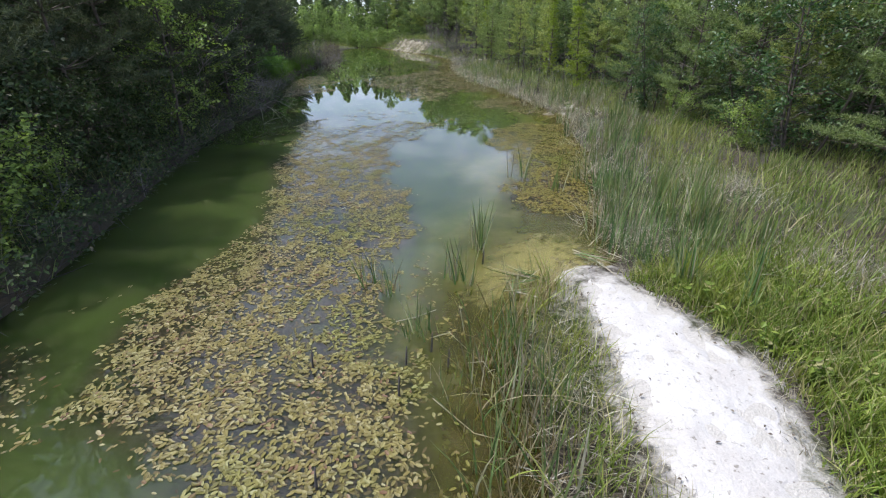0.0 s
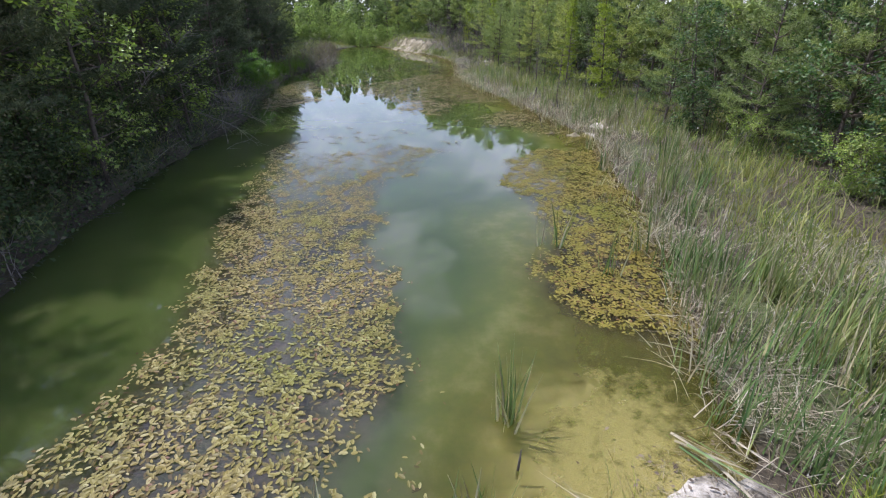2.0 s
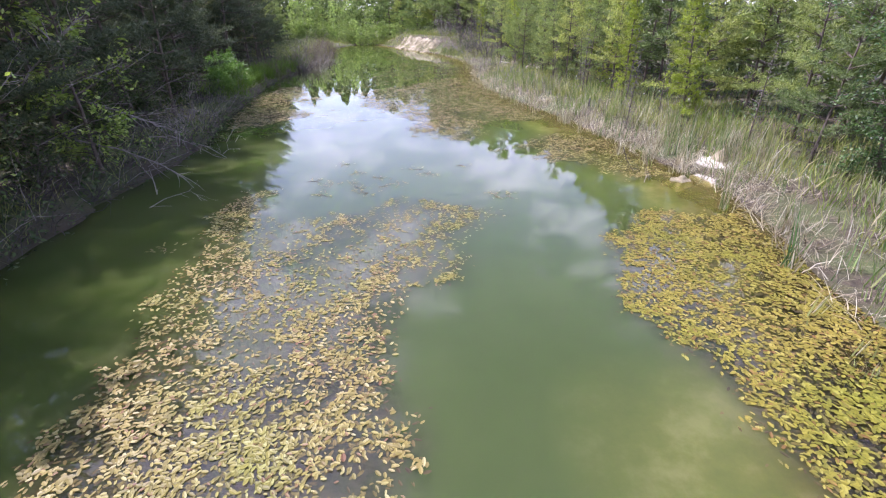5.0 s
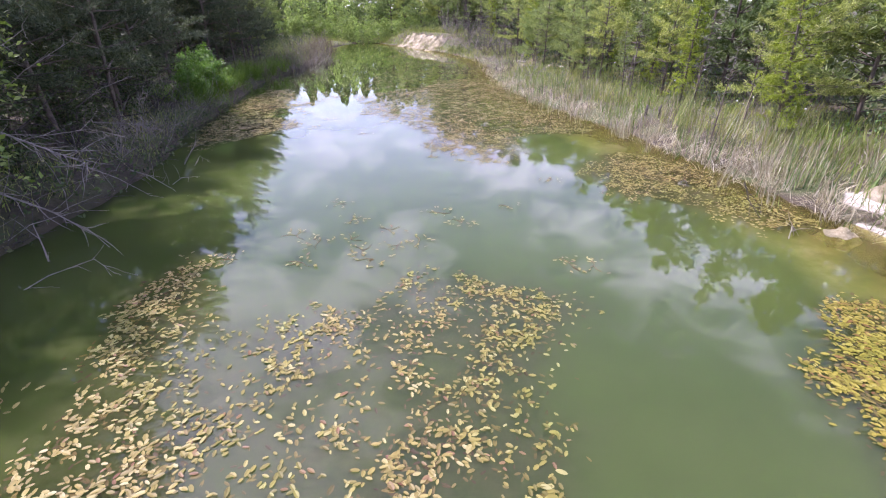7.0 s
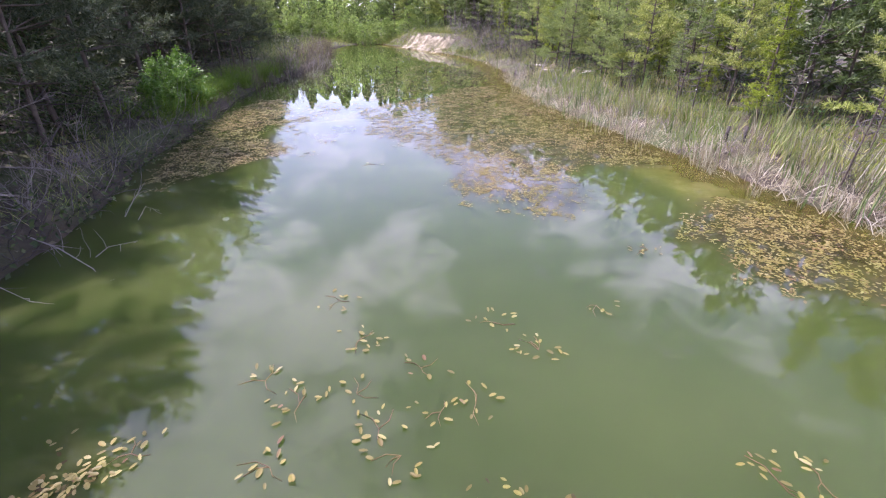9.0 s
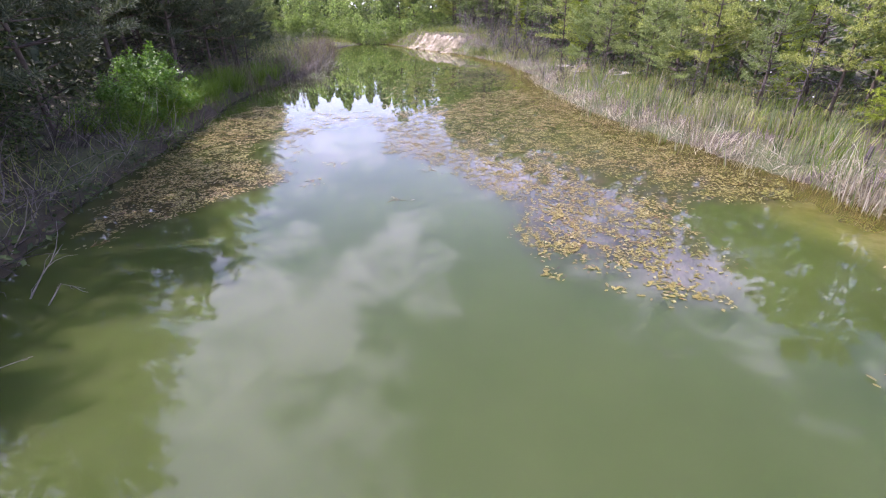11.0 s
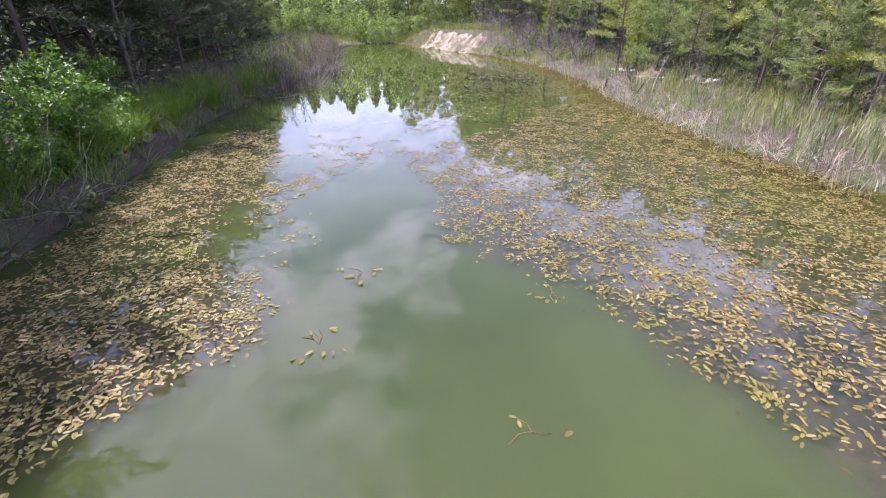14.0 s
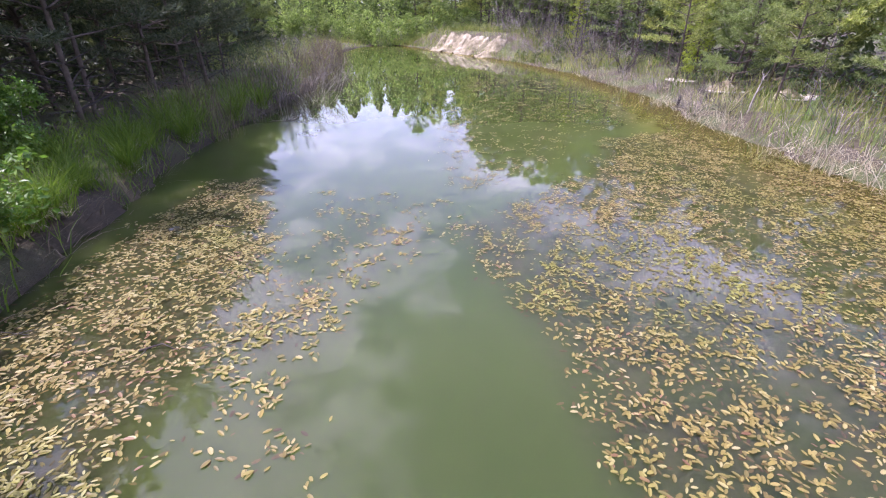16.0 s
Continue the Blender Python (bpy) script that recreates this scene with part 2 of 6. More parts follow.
def ground_material():
    m = Mat("ground_soil")
    fine = m.noise(14.0, 8.0, 0.7)
    soil = m.ramp(fine, [(0.3, (0.035, 0.028, 0.02)), (0.5, (0.07, 0.055, 0.036)), (0.72, (0.13, 0.105, 0.065))])
    moss = m.ramp(m.noise(30.0, 5.0), [(0.3, (0.05, 0.07, 0.022)), (0.7, (0.11, 0.125, 0.045))])
    c = m.mix(m.ramp(m.noise(0.8, 5.0), [(0.42, (0, 0, 0)), (0.6, (1, 1, 1))]), soil, moss)
    sandy = m.ramp(m.noise(50.0, 4.0), [(0.3, (0.53, 0.48, 0.41)), (0.7, (0.66, 0.61, 0.54))])
    edge = m.math("ADD", m.attr("sand"), m.math("MULTIPLY", m.math("SUBTRACT", m.noise(5.0, 6.0, 0.68), 0.5), 0.9))
    c = m.mix(m.ramp(edge, [(0.4, (0, 0, 0)), (0.62, (1, 1, 1))]), c, sandy)
    mud = m.ramp(m.noise(6.0, 5.0), [(0.3, (0.035, 0.028, 0.017)), (0.7, (0.08, 0.062, 0.036))])
    c = m.mix(m.attr("wet"), c, mud)
    m.color(c)
    m.b.inputs["Roughness"].default_value = 0.9
    m.bump(m.math("ADD", fine, m.noise(60.0, 4.0)), 0.7, 0.03)
    return m.m


def sand_material():
    m = Mat("white_sand")
    big, fine = m.noise(2.2, 5.0), m.noise(70.0, 5.0, 0.7)
    c = m.ramp(big, [(0.3, (0.60, 0.55, 0.495)), (0.6, (0.69, 0.65, 0.60))])
    # grey spots: the shading of footprints, painted into the sand colour
    spots = m.ramp(m.noise(17.0, 4.0, 0.6), [(0.60, (1, 1, 1)), (0.68, (0.55, 0.53, 0.49))])
    c = m.mix(1.0, c, spots, "MULTIPLY")
    c = m.mix(0.5, c, m.mix(1.0, c, m.ramp(fine, [(0.35, (0.75, 0.73, 0.7)), (0.6, (1, 1, 1))]), "MULTIPLY"))
    m.color(c)
    m.b.inputs["Roughness"].default_value = 0.95
    m.bump(m.math("ADD", m.noise(14.0, 5.0), m.math("MULTIPLY", fine, 0.3)), 0.6, 0.04)
    return m.m


def bluff_material():
    m = Mat("bluff_sand")
    c = m.ramp(m.noise(1.3, 6.0, 0.65), [(0.38, (0.13, 0.12, 0.065)), (0.48, (0.24, 0.205, 0.13)), (0.58, (0.38, 0.335, 0.24)), (0.74, (0.56, 0.51, 0.41))])
    m.color(c)
    m.b.inputs["Roughness"].default_value = 0.95
    m.bump(m.noise(9.0, 6.0), 0.8, 0.08)
    return m.m


def water_material():
    """Cloudy green water: clear to the bed where it is shallow, milky where it is deep; ripples and mirror gloss on top."""
    m = Mat("pond_water")
    depth, weed = m.attr("depth"), m.attr("weed")
    milky = m.ramp(m.noise(0.35, 4.0), [(0.3, (0.047, 0.068, 0.015)), (0.7, (0.068, 0.091, 0.025))])
    sedi = m.ramp(m.noise(1.8, 6.0, 0.65), [(0.3, (0.11, 0.118, 0.024)), (0.5, (0.17, 0.168, 0.036)), (0.7, (0.28, 0.262, 0.095))])
    c = m.mix(m.ramp(depth, [(0.15, (1, 1, 1)), (0.75, (0, 0, 0))]), milky, sedi)
    brown = m.ramp(m.noise(3.5, 6.0, 0.7), [(0.35, (0.03, 0.035, 0.018)), (0.65, (0.085, 0.066, 0.04))])
    c = m.mix(m.math("MULTIPLY", weed, m.ramp(m.noise(2.2, 4.0), [(0.3, (0.5,) * 3), (0.65, (1.0,) * 3)])), c, brown)
    c = m.mix(m.attr("algae"), c, m.ramp(m.noise(4.0, 5.0), [(0.35, (0.10, 0.12, 0.02)), (0.65, (0.27, 0.27, 0.035))]))
    m.color(c)
    m.b.inputs["Roughness"].default_value = 0.02
    m.b.inputs["IOR"].default_value = 1.333
    m.b.inputs["Specular IOR Level"].default_value = 0.75
    m.bump(m.math("ADD", m.noise(1.6, 3.0), m.math("MULTIPLY", m.noise(9.0, 2.0), 0.12)), 0.012, 0.05)
    m.b.inputs["Subsurface Weight"].default_value = 1.0
    m.b.inputs["Subsurface Radius"].default_value = (0.8, 1.1, 0.55)
    m.b.inputs["Subsurface Scale"].default_value = 2.0
    clear = m.n("ShaderNodeBsdfTransparent")
    clear.inputs[0].default_value = (0.82, 0.79, 0.50, 1)
    mx = m.n("ShaderNodeMixShader")
    m.link(m.ramp(depth, [(0.0, (0.15,) * 3), (0.15, (0.4,) * 3), (0.5, (1,) * 3)]), mx.inputs[0])
    m.link(clear.outputs[0], mx.inputs[1])
    m.link(m.b.outputs[0], mx.inputs[2])
    m.link(mx.outputs[0], m.out.inputs[0])
    return m.m


M_GROUND, M_SAND, M_BLUFF, M_WATER = ground_material(), sand_material(), bluff_material(), water_material()

# ---- plan of the pond, in metres ----
POND = [(-4.6, -5), (-4.25, 5.6), (-4.45, 9), (-4.6, 12), (-4.35, 16.5), (-3.95, 18.5), (-3.9, 21), (-4.3, 23.5), (-4.25, 26), (-4.35, 28.5),
        (-4.4, 30.3), (-4.45, 32), (-4.3, 34.5), (-3.7, 37), (-3.0, 42), (-2.7, 50), (-3.1, 60), (-1, 66), (1.5, 65.5), (3.1, 61),
        (5.3, 54), (6.6, 48), (7.2, 43), (7, 37), (6.2, 34), (5.75, 31), (5.65, 28), (5.85, 25), (6.3, 22), (6.5, 19.5), (6.6, 17.5), (6.7, 15.5),
        (6.4, 13.7), (5.7, 12), (5.2, 10.3), (4.7, 9), (4.2, 7.5), (3.7, 6.2), (3.15, 5.05), (2.8, 4.98), (2.35, 4.8), (1.95, 4.3), (1.5, 3.9),
        (1.15, 3.0), (0.95, 2), (0.8, 0), (0.7, -5)]
SAND_PATH = [(2.35, 4.85), (2.25, 4.2), (2.2, 3.6), (2.1, 3.05), (1.93, 2.45), (1.86, 1.7), (1.86, 0.5), (1.9, -3), (2.8, -3), (2.8, 0.5), (2.88, 1.55),
             (3.2, 2.15), (3.42, 2.75), (3.38, 3.0), (3.2, 3.2), (3.26, 3.45), (3.08, 4.05), (2.9, 4.6), (2.75, 4.95)]


def signed(px, py, poly):
    """Distance of points to a polygon's edge, positive inside."""
    px, py = np.asarray(px, float), np.asarray(py, float)
    best = np.full(px.shape, 1e9)
    inside = np.zeros(px.shape, bool)
    for (ax, ay), (bx, by) in zip(poly, poly[1:] + poly[:1]):
        ex, ey = bx - ax, by - ay
        s = np.clip(((px - ax) * ex + (py - ay) * ey) / (ex * ex + ey * ey), 0, 1)
        best = np.minimum(best, np.hypot(px - ax - s * ex, py - ay - s * ey))
        if ay != by:
            inside ^= ((ay > py) != (by > py)) & (px < ex * (py - ay) / ey + ax)
    return np.where(inside, best, -best)


def ripple(x, y, k, seed=0.0):
    """A smooth uneven field about 0, made of a few waves."""
    return (np.sin(x * k * 1.3 + seed) * np.cos(y * k * 0.9 - seed * 1.7) + 0.6 * np.sin(x * k * 2.7 - y * k * 2.1 + seed * 2.3)
            + 0.4 * np.cos(x * k * 4.1 + y * k * 5.3 + seed)) / 2.0


def step(a, b, v):
    t = np.clip((v - a) / (b - a), 0, 1)
    return t * t * (3 - 2 * t)


def ground_z(x, y):
    x, y = np.asarray(x, float), np.asarray(y, float)
    d = signed(x, y, POND) + 0.12 * ripple(x, y, 2.3)
    bed = -0.05 - 1.1 * step(np.where(x < -1, -0.15, 0.0), np.where(x < -1, 0.45, 3.0), d)
    bed = bed * (1 - 0.45 * step(9.0, 6.0, y) * step(0.0, 0.9, x))
    bed = bed + 0.55 * np.exp(-((x - 2.2) / 1.3) ** 2 - ((y - 9.7) / 2.6) ** 2) * step(0.3, 1.1, d)
    left = step(-1.5, -4.5, x)
    spit = step(6.5, 5.0, y) * step(5.5, 3.8, x) * (x > 0)
    bank = 0.02 + left * 0.22 * step(0.0, 0.35, -d) + 0.16 * (1 - 0.85 * spit) * step(0.1, 1.6, -d) + 0.55 * step(2.0, 14, -d) + 0.05 * (1 - 0.8 * spit) * ripple(x, y, 0.9, 2.0)
    bank = bank + 1.05 * step(0.1, 2.4, -d) * step(49, 54, y) * step(68, 63, y) * step(1.0, 3.5, x)
    bank = bank + 3.0 * step(66, 110, y) + 1.0 * step(12, 40, x) + 1.0 * step(-8, -40, x)
    tread = 0.07 * step(-0.35, 0.1, signed(x, y, SAND_PATH)) * step(5.2, 4.5, y) * (x > 0) if np.ndim(x) else 0.0
    return np.where(d > 0, bed + tread * 0.6, bank * step(-0.02, 0.15, -d) - 0.04 * (1 - step(-0.02, 0.15, -d)) + tread)


# ---- helpers for building ----


def mesh_of(name, verts, faces, mat, smooth=False):
    me = bpy.data.meshes.new(name)
    me.from_pydata([tuple(v) for v in np.asarray(verts, float).tolist()], [], faces if isinstance(faces, list) else faces.tolist())
    me.materials.append(mat)
    if smooth:
        me.polygons.foreach_set("use_smooth", [True] * len(me.polygons))
    me.update()
    return me


def thing(name, label, category, at=(0, 0, 0), group="", kind=""):
    ob = new(name)
    ob.location = at
    return tagged(ob, label, category, group, kind)


def child(name, me, parent, label="", kind=""):
    ob = new(name, me)
    ob.parent = parent
    return tagged(ob, label, kind=kind)


def grid(xs, ys, fz):
    X, Y = np.meshgrid(xs, ys)
    Z = fz(X, Y)
    nx, ny = len(xs), len(ys)
    i = np.arange(nx * ny).reshape(ny, nx)
    F = np.stack([i[:-1, :-1], i[:-1, 1:], i[1:, 1:], i[1:, :-1]], -1).reshape(-1, 4)
    return np.stack([X, Y, Z], -1).reshape(-1, 3), F


def set_attr(me, name, values):
    a = me.attributes.new(name, "FLOAT", "POINT")
    a.data.foreach_set("value", np.asarray(values, np.float32).ravel())


def tube(points, radii, sides=5):
    """Verts and faces of a tapered tube along points."""
    pts = [Vector(p) for p in points]
    V, F = [], []
    for k, p in enumerate(pts):
        d = (pts[min(k + 1, len(pts) - 1)] - pts[max(k - 1, 0)]).normalized()
        a = d.orthogonal().normalized()
        b = d.cross(a)
        for s in range(sides):
            w = 2 * math.pi * s / sides
            V.append(p + (a * math.cos(w) + b * math.sin(w)) * radii[k])
    for k in range(len(pts) - 1):
        for s in range(sides):
            t = (s + 1) % sides
            F.append((k * sides + s, k * sides + t, (k + 1) * sides + t, (k + 1) * sides + s))
    F.append(tuple(range((len(pts) - 1) * sides, len(pts) * sides)))
    return V, F


class Soup:
    """Collects verts and faces of many pieces into one mesh."""

    def __init__(self):
        self.v, self.f = [], []

    def add(self, V, F):
        o = len(self.v)
        self.v.extend([tuple(p) for p in V])
        self.f.extend([tuple(i + o for i in f) for f in F])

    def mesh(self, name, mat, smooth=True):
        return mesh_of(name, self.v, self.f, mat, smooth)


rng = np.random.default_rng(7)


def blades(P, height, width, lean, bend, levels=3, r=rng, az=None):
    """Grass-like blades at the points P: arrays of height, width, lean (slant) and bend (droop); returns verts, faces."""
    n = len(P)
    az = r.uniform(0, 2 * np.pi, n) if az is None else az
    tw = r.uniform(0, 2 * np.pi, n)
    d = np.stack([np.cos(az), np.sin(az)], 1)
    w = np.stack([np.cos(tw), np.sin(tw)], 1)
    V = []
    for k in range(levels + 1):
        s = k / levels
        off = (lean * s + bend * s * s)[:, None] * d * height[:, None]
        z = height * (s - 0.35 * np.clip(bend, 0, 2) * s ** 3)
        c = np.concatenate([P[:, :2] + off, (P[:, 2] + z)[:, None]], 1)
        half = (width * (1.0 - 0.96 * s ** 1.6) / 2)[:, None] * w
        V.append(np.concatenate([c[:, :2] - half, c[:, 2:]], 1))
        V.append(np.concatenate([c[:, :2] + half, c[:, 2:]], 1))
    V = np.stack(V, 1)
    m = V.shape[1]
    base = (np.arange(n) * m)[:, None]
    F = np.concatenate([base + np.array([2 * k, 2 * k + 1, 2 * k + 3, 2 * k + 2]) for k in range(levels)], 0)
    return V.reshape(-1, 3), F


def scatter(n, box, keep, r=rng):
    """n points of a box where keep(x, y) gives a density from 0 to 1."""
    x = r.uniform(box[0], box[1], n)
    y = r.uniform(box[2], box[3], n)
    ok = r.uniform(0, 1, n) < keep(x, y)
    return x[ok], y[ok]


# ---- ground, water, sand ----
xs = np.concatenate([[-1500, -500, -200, -90, -50, -34], np.arange(-26, -7, 1.0), np.arange(-7, 0, 0.2), np.arange(0, 7.5, 0.12), np.arange(7.5, 16, 0.4),
                     np.arange(16, 30, 1.2), [34, 50, 90, 200, 500, 1500]])
ys = np.concatenate([[-1500, -400, -120, -50, -25, -12], np.arange(-6, 0, 0.5), np.arange(0, 8, 0.12), np.arange(8, 40, 0.25), np.arange(40, 75, 0.5),
                     np.arange(76, 120, 2.0), [140, 180, 260, 500, 1500]])
GV, GF = grid(xs, ys, ground_z)
ground_mesh = mesh_of("ground", GV, GF, M_GROUND, True)
gd = signed(GV[:, 0], GV[:, 1], POND)
sand_spots = [(7.6, 16.3, 0.55), (6.6, 15.6, 0.5), (9.2, 36.5, 0.8), (9.9, 34.8, 0.7), (9.4, 39.0, 0.7)]
sand_val = step(-0.28, 0.25, signed(GV[:, 0], GV[:, 1], SAND_PATH)) * (0.8 - 0.34 * step(4.0, 4.7, GV[:, 1]))
shoal = 0.66 * step(2.9, 0.2, np.hypot((GV[:, 0] - 2.0) * 1.1, (GV[:, 1] - 5.3)))
sand_val = np.maximum(sand_val, shoal)
sand_val = np.maximum(sand_val, 0.50 * step(-0.45, -0.05, signed(GV[:, 0], GV[:, 1], SAND_PATH)))
for sx, sy, sr in sand_spots:
    sand_val = np.maximum(sand_val, step(sr * 1.2, sr * 0.3, np.hypot(GV[:, 0] - sx, GV[:, 1] - sy)))
sand_val = np.maximum(sand_val, 0.16 * step(0.9, 0.0, np.abs(gd)) * (GV[:, 0] > 4) * (GV[:, 1] > 24))
set_attr(ground_mesh, "sand", sand_val)
set_attr(ground_mesh, "wet", step(np.where(GV[:, 0] < -1, -0.28, -0.12), np.where(GV[:, 0] < -1, -0.06, 0.05), gd) * (1 - np.clip(shoal * 1.6, 0, 1)) * (1 - step(-0.6, -0.1, signed(GV[:, 0], GV[:, 1], SAND_PATH))))
tagged(new("ground", ground_mesh), "dark soil and moss sloping gently into the pond", "ground", kind="structure")

WV, WF = grid(np.arange(-5.2, 8.2, 0.24), np.arange(-6, 68, 0.24), lambda X, Y: X * 0)
water_mesh = mesh_of("water", WV, WF, M_WATER, True)
set_attr(water_mesh, "depth", np.maximum(np.clip(-ground_z(WV[:, 0], WV[:, 1]), 0, 2), 0.8 * (WV[:, 0] < -1)))

# ---- pondweed ----
MATS = {}
MATS["a"] = [(-2.9, 3.2), (-3.05, 4.5), (-2.75, 5.4), (-2.3, 6.5), (-2.05, 7.3), (-2.1, 8.5), (-2.3, 10), (-2.35, 11.6), (-2.3, 13.7), (-2.3, 15.8),
          (-2.2, 16.8), (-1.9, 16.5), (-1.4, 15.4), (-0.8, 15.0), (0.1, 15.2), (0.6, 15.7), (1.9, 15.3), (2.7, 14.6), (1.9, 14.2), (1.5, 13.5),
          (1.8, 13.2), (1.4, 12.7), (0.8, 12.4), (0.4, 11.4), (0.65, 10.3), (0.25, 9.6), (0.4, 9.0), (0.7, 8.3), (0.6, 7.2), (0.75, 6.5),
          (0.5, 5.9), (0.0, 5.4), (0.1, 4.3), (0.15, 3.6), (0.25, 2.6), (0.3, 0.5), (-1.6, 1.0), (-1.7, 2.3), (-2.3, 2.8)]
MATS["a2"] = [(0.1, 5.4), (0.6, 5.9), (0.9, 5.3), (0.8, 4.2), (0.85, 3.2), (0.7, 2.2), (0.65, 0.8), (0.2, 0.8), (0.1, 3.4)]
MATS["b"] = [(-4.15, 3.0), (-4.1, 4.4), (-3.5, 4.45), (-3.2, 3.9), (-3.1, 3.1), (-3.3, 1.5), (-4.2, 1.5)]
MATS["b2"] = [(-3.8, 4.95), (-3.25, 5.5), (-3.15, 5.35), (-3.55, 4.85)]
MATS["c"] = [(2.4, 7.5), (2.55, 8.4), (3.2, 9.1), (3.25, 10.5), (3.05, 11.7), (3.3, 12.8), (3.7, 13.6), (4.8, 14.4), (6.3, 14), (5.9, 12), (5.4, 10.5),
          (4.9, 9.2), (4.5, 8.0), (4.3, 7.2), (4.0, 6.2), (3.3, 6.5), (2.7, 6.9)]
MATS["d"] = [(3.75, 18.5), (4.3, 18.2), (4.05, 17.7), (4.3, 17.3), (4.9, 16.9), (5.3, 15.8), (6.3, 15.9), (6.4, 17.6), (6.2, 19.4), (5.0, 20), (4.8, 19.5), (3.9, 18.8)]
MATS["e"] = [(-0.35, 28.8), (-0.05, 26.5), (-0.05, 25.2), (0.2, 24.7), (0.75, 24.2), (1.0, 24.0), (1.1, 23.4), (1.15, 23.0), (1.4, 22.6), (1.55, 21.8), (1.35, 20.9), (2.1, 20.5), (2.4, 20), (2.45, 19.6),
          (2.95, 19.4), (3.3, 19.8), (3.6, 20.5), (3.55, 21.2), (4.2, 21.8), (5.2, 21.4), (6.0, 22), (5.9, 25), (6, 27), (5.9, 30), (5.6, 33), (3.5, 32.5),
          (2.2, 30.5), (0.8, 29.6)]
MATS["e2"] = [(-0.4, 29.6), (1.5, 30.5), (3.5, 33), (5.9, 33.3), (6.6, 36), (4, 37.8), (1.8, 38.8), (0.2, 34)]
MATS["g"] = [(1.9, 39), (4.5, 38.2), (6.3, 38.0), (5.6, 41), (2.6, 42.8)]
MATS["g2"] = [(0.8, 48.8), (2, 45.4), (4.5, 45), (3.2, 49)]
MATS["f"] = [(-2.8, 31.2), (-2.3, 29), (-2.2, 27.5), (-2.6, 26.4), (-2.5, 25.4), (-1.5, 24.3), (-1.6, 23.7), (-2.2, 23.1), (-2.85, 22.5), (-3.4, 21.9),
          (-3.95, 22.3), (-4.25, 24.2), (-4.2, 26.2), (-4.3, 27.8), (-4.1, 29.4), (-3.7, 31.0)]
MATS["f2"] = [(-2.1, 30.4), (-0.9, 30.2), (0.0, 29.4), (-0.2, 28.4), (-1.3, 27.8), (-1.5, 26.6), (-1.5, 24.6), (-2.1, 25), (-2.55, 26.2), (-2.2, 27.5)]
MATS["e3"] = [(1.4, 21.0), (1.35, 20.2), (1.95, 19.75), (2.7, 19.4), (3.0, 19.5), (2.4, 20.1), (2.1, 20.6)]
MATS["f3"] = [(-2.45, 28.4), (-1.75, 28.1), (-1.5, 27.3), (-1.6, 26.7), (-2.3, 26.45), (-2.55, 27.0)]
# leaves to the square metre, and how much of the mat is open water
THICK = {"a": (860, 0.20), "a2": (200, 0.5), "b": (520, 0.3), "b2": (280, 0.3), "c": (950, 0.05), "d": (650, 0.18), "e": (720, 0.24), "e2": (150, 0.42), "g": (160, 0.45),
         "g2": (100, 0.5), "f": (820, 0.12), "f2": (160, 0.45), "f3": (380, 0.35), "e3": (170, 0.4)}
LEAF = np.array([(-0.5, 0, -0.02), (-0.36, 0.145, 0.02), (0.02, 0.21, 0.04), (0.36, 0.14, 0.03), (0.5, 0, 0.0), (0.36, -0.14, 0.03), (0.02, -0.21, 0.04), (-0.36, -0.145, 0.02)])
LEAF_F = [(0, 1, 2, 3, 4), (0, 4, 5, 6, 7)]
leaf_meshes = [mesh_of("leaf", LEAF * np.array([1, wd, 1]), LEAF_F, M_PAD) for wd in (0.9, 1.1, 1.3)]
green_meshes = [mesh_of("leaf", LEAF * np.array([1, wd, 1]), LEAF_F, M_PAD_GREEN) for wd in (0.85, 1.0, 1.15)]
weed_val = np.zeros(len(WV))
WEED_BOX = (WV[:, 0], WV[:, 1])


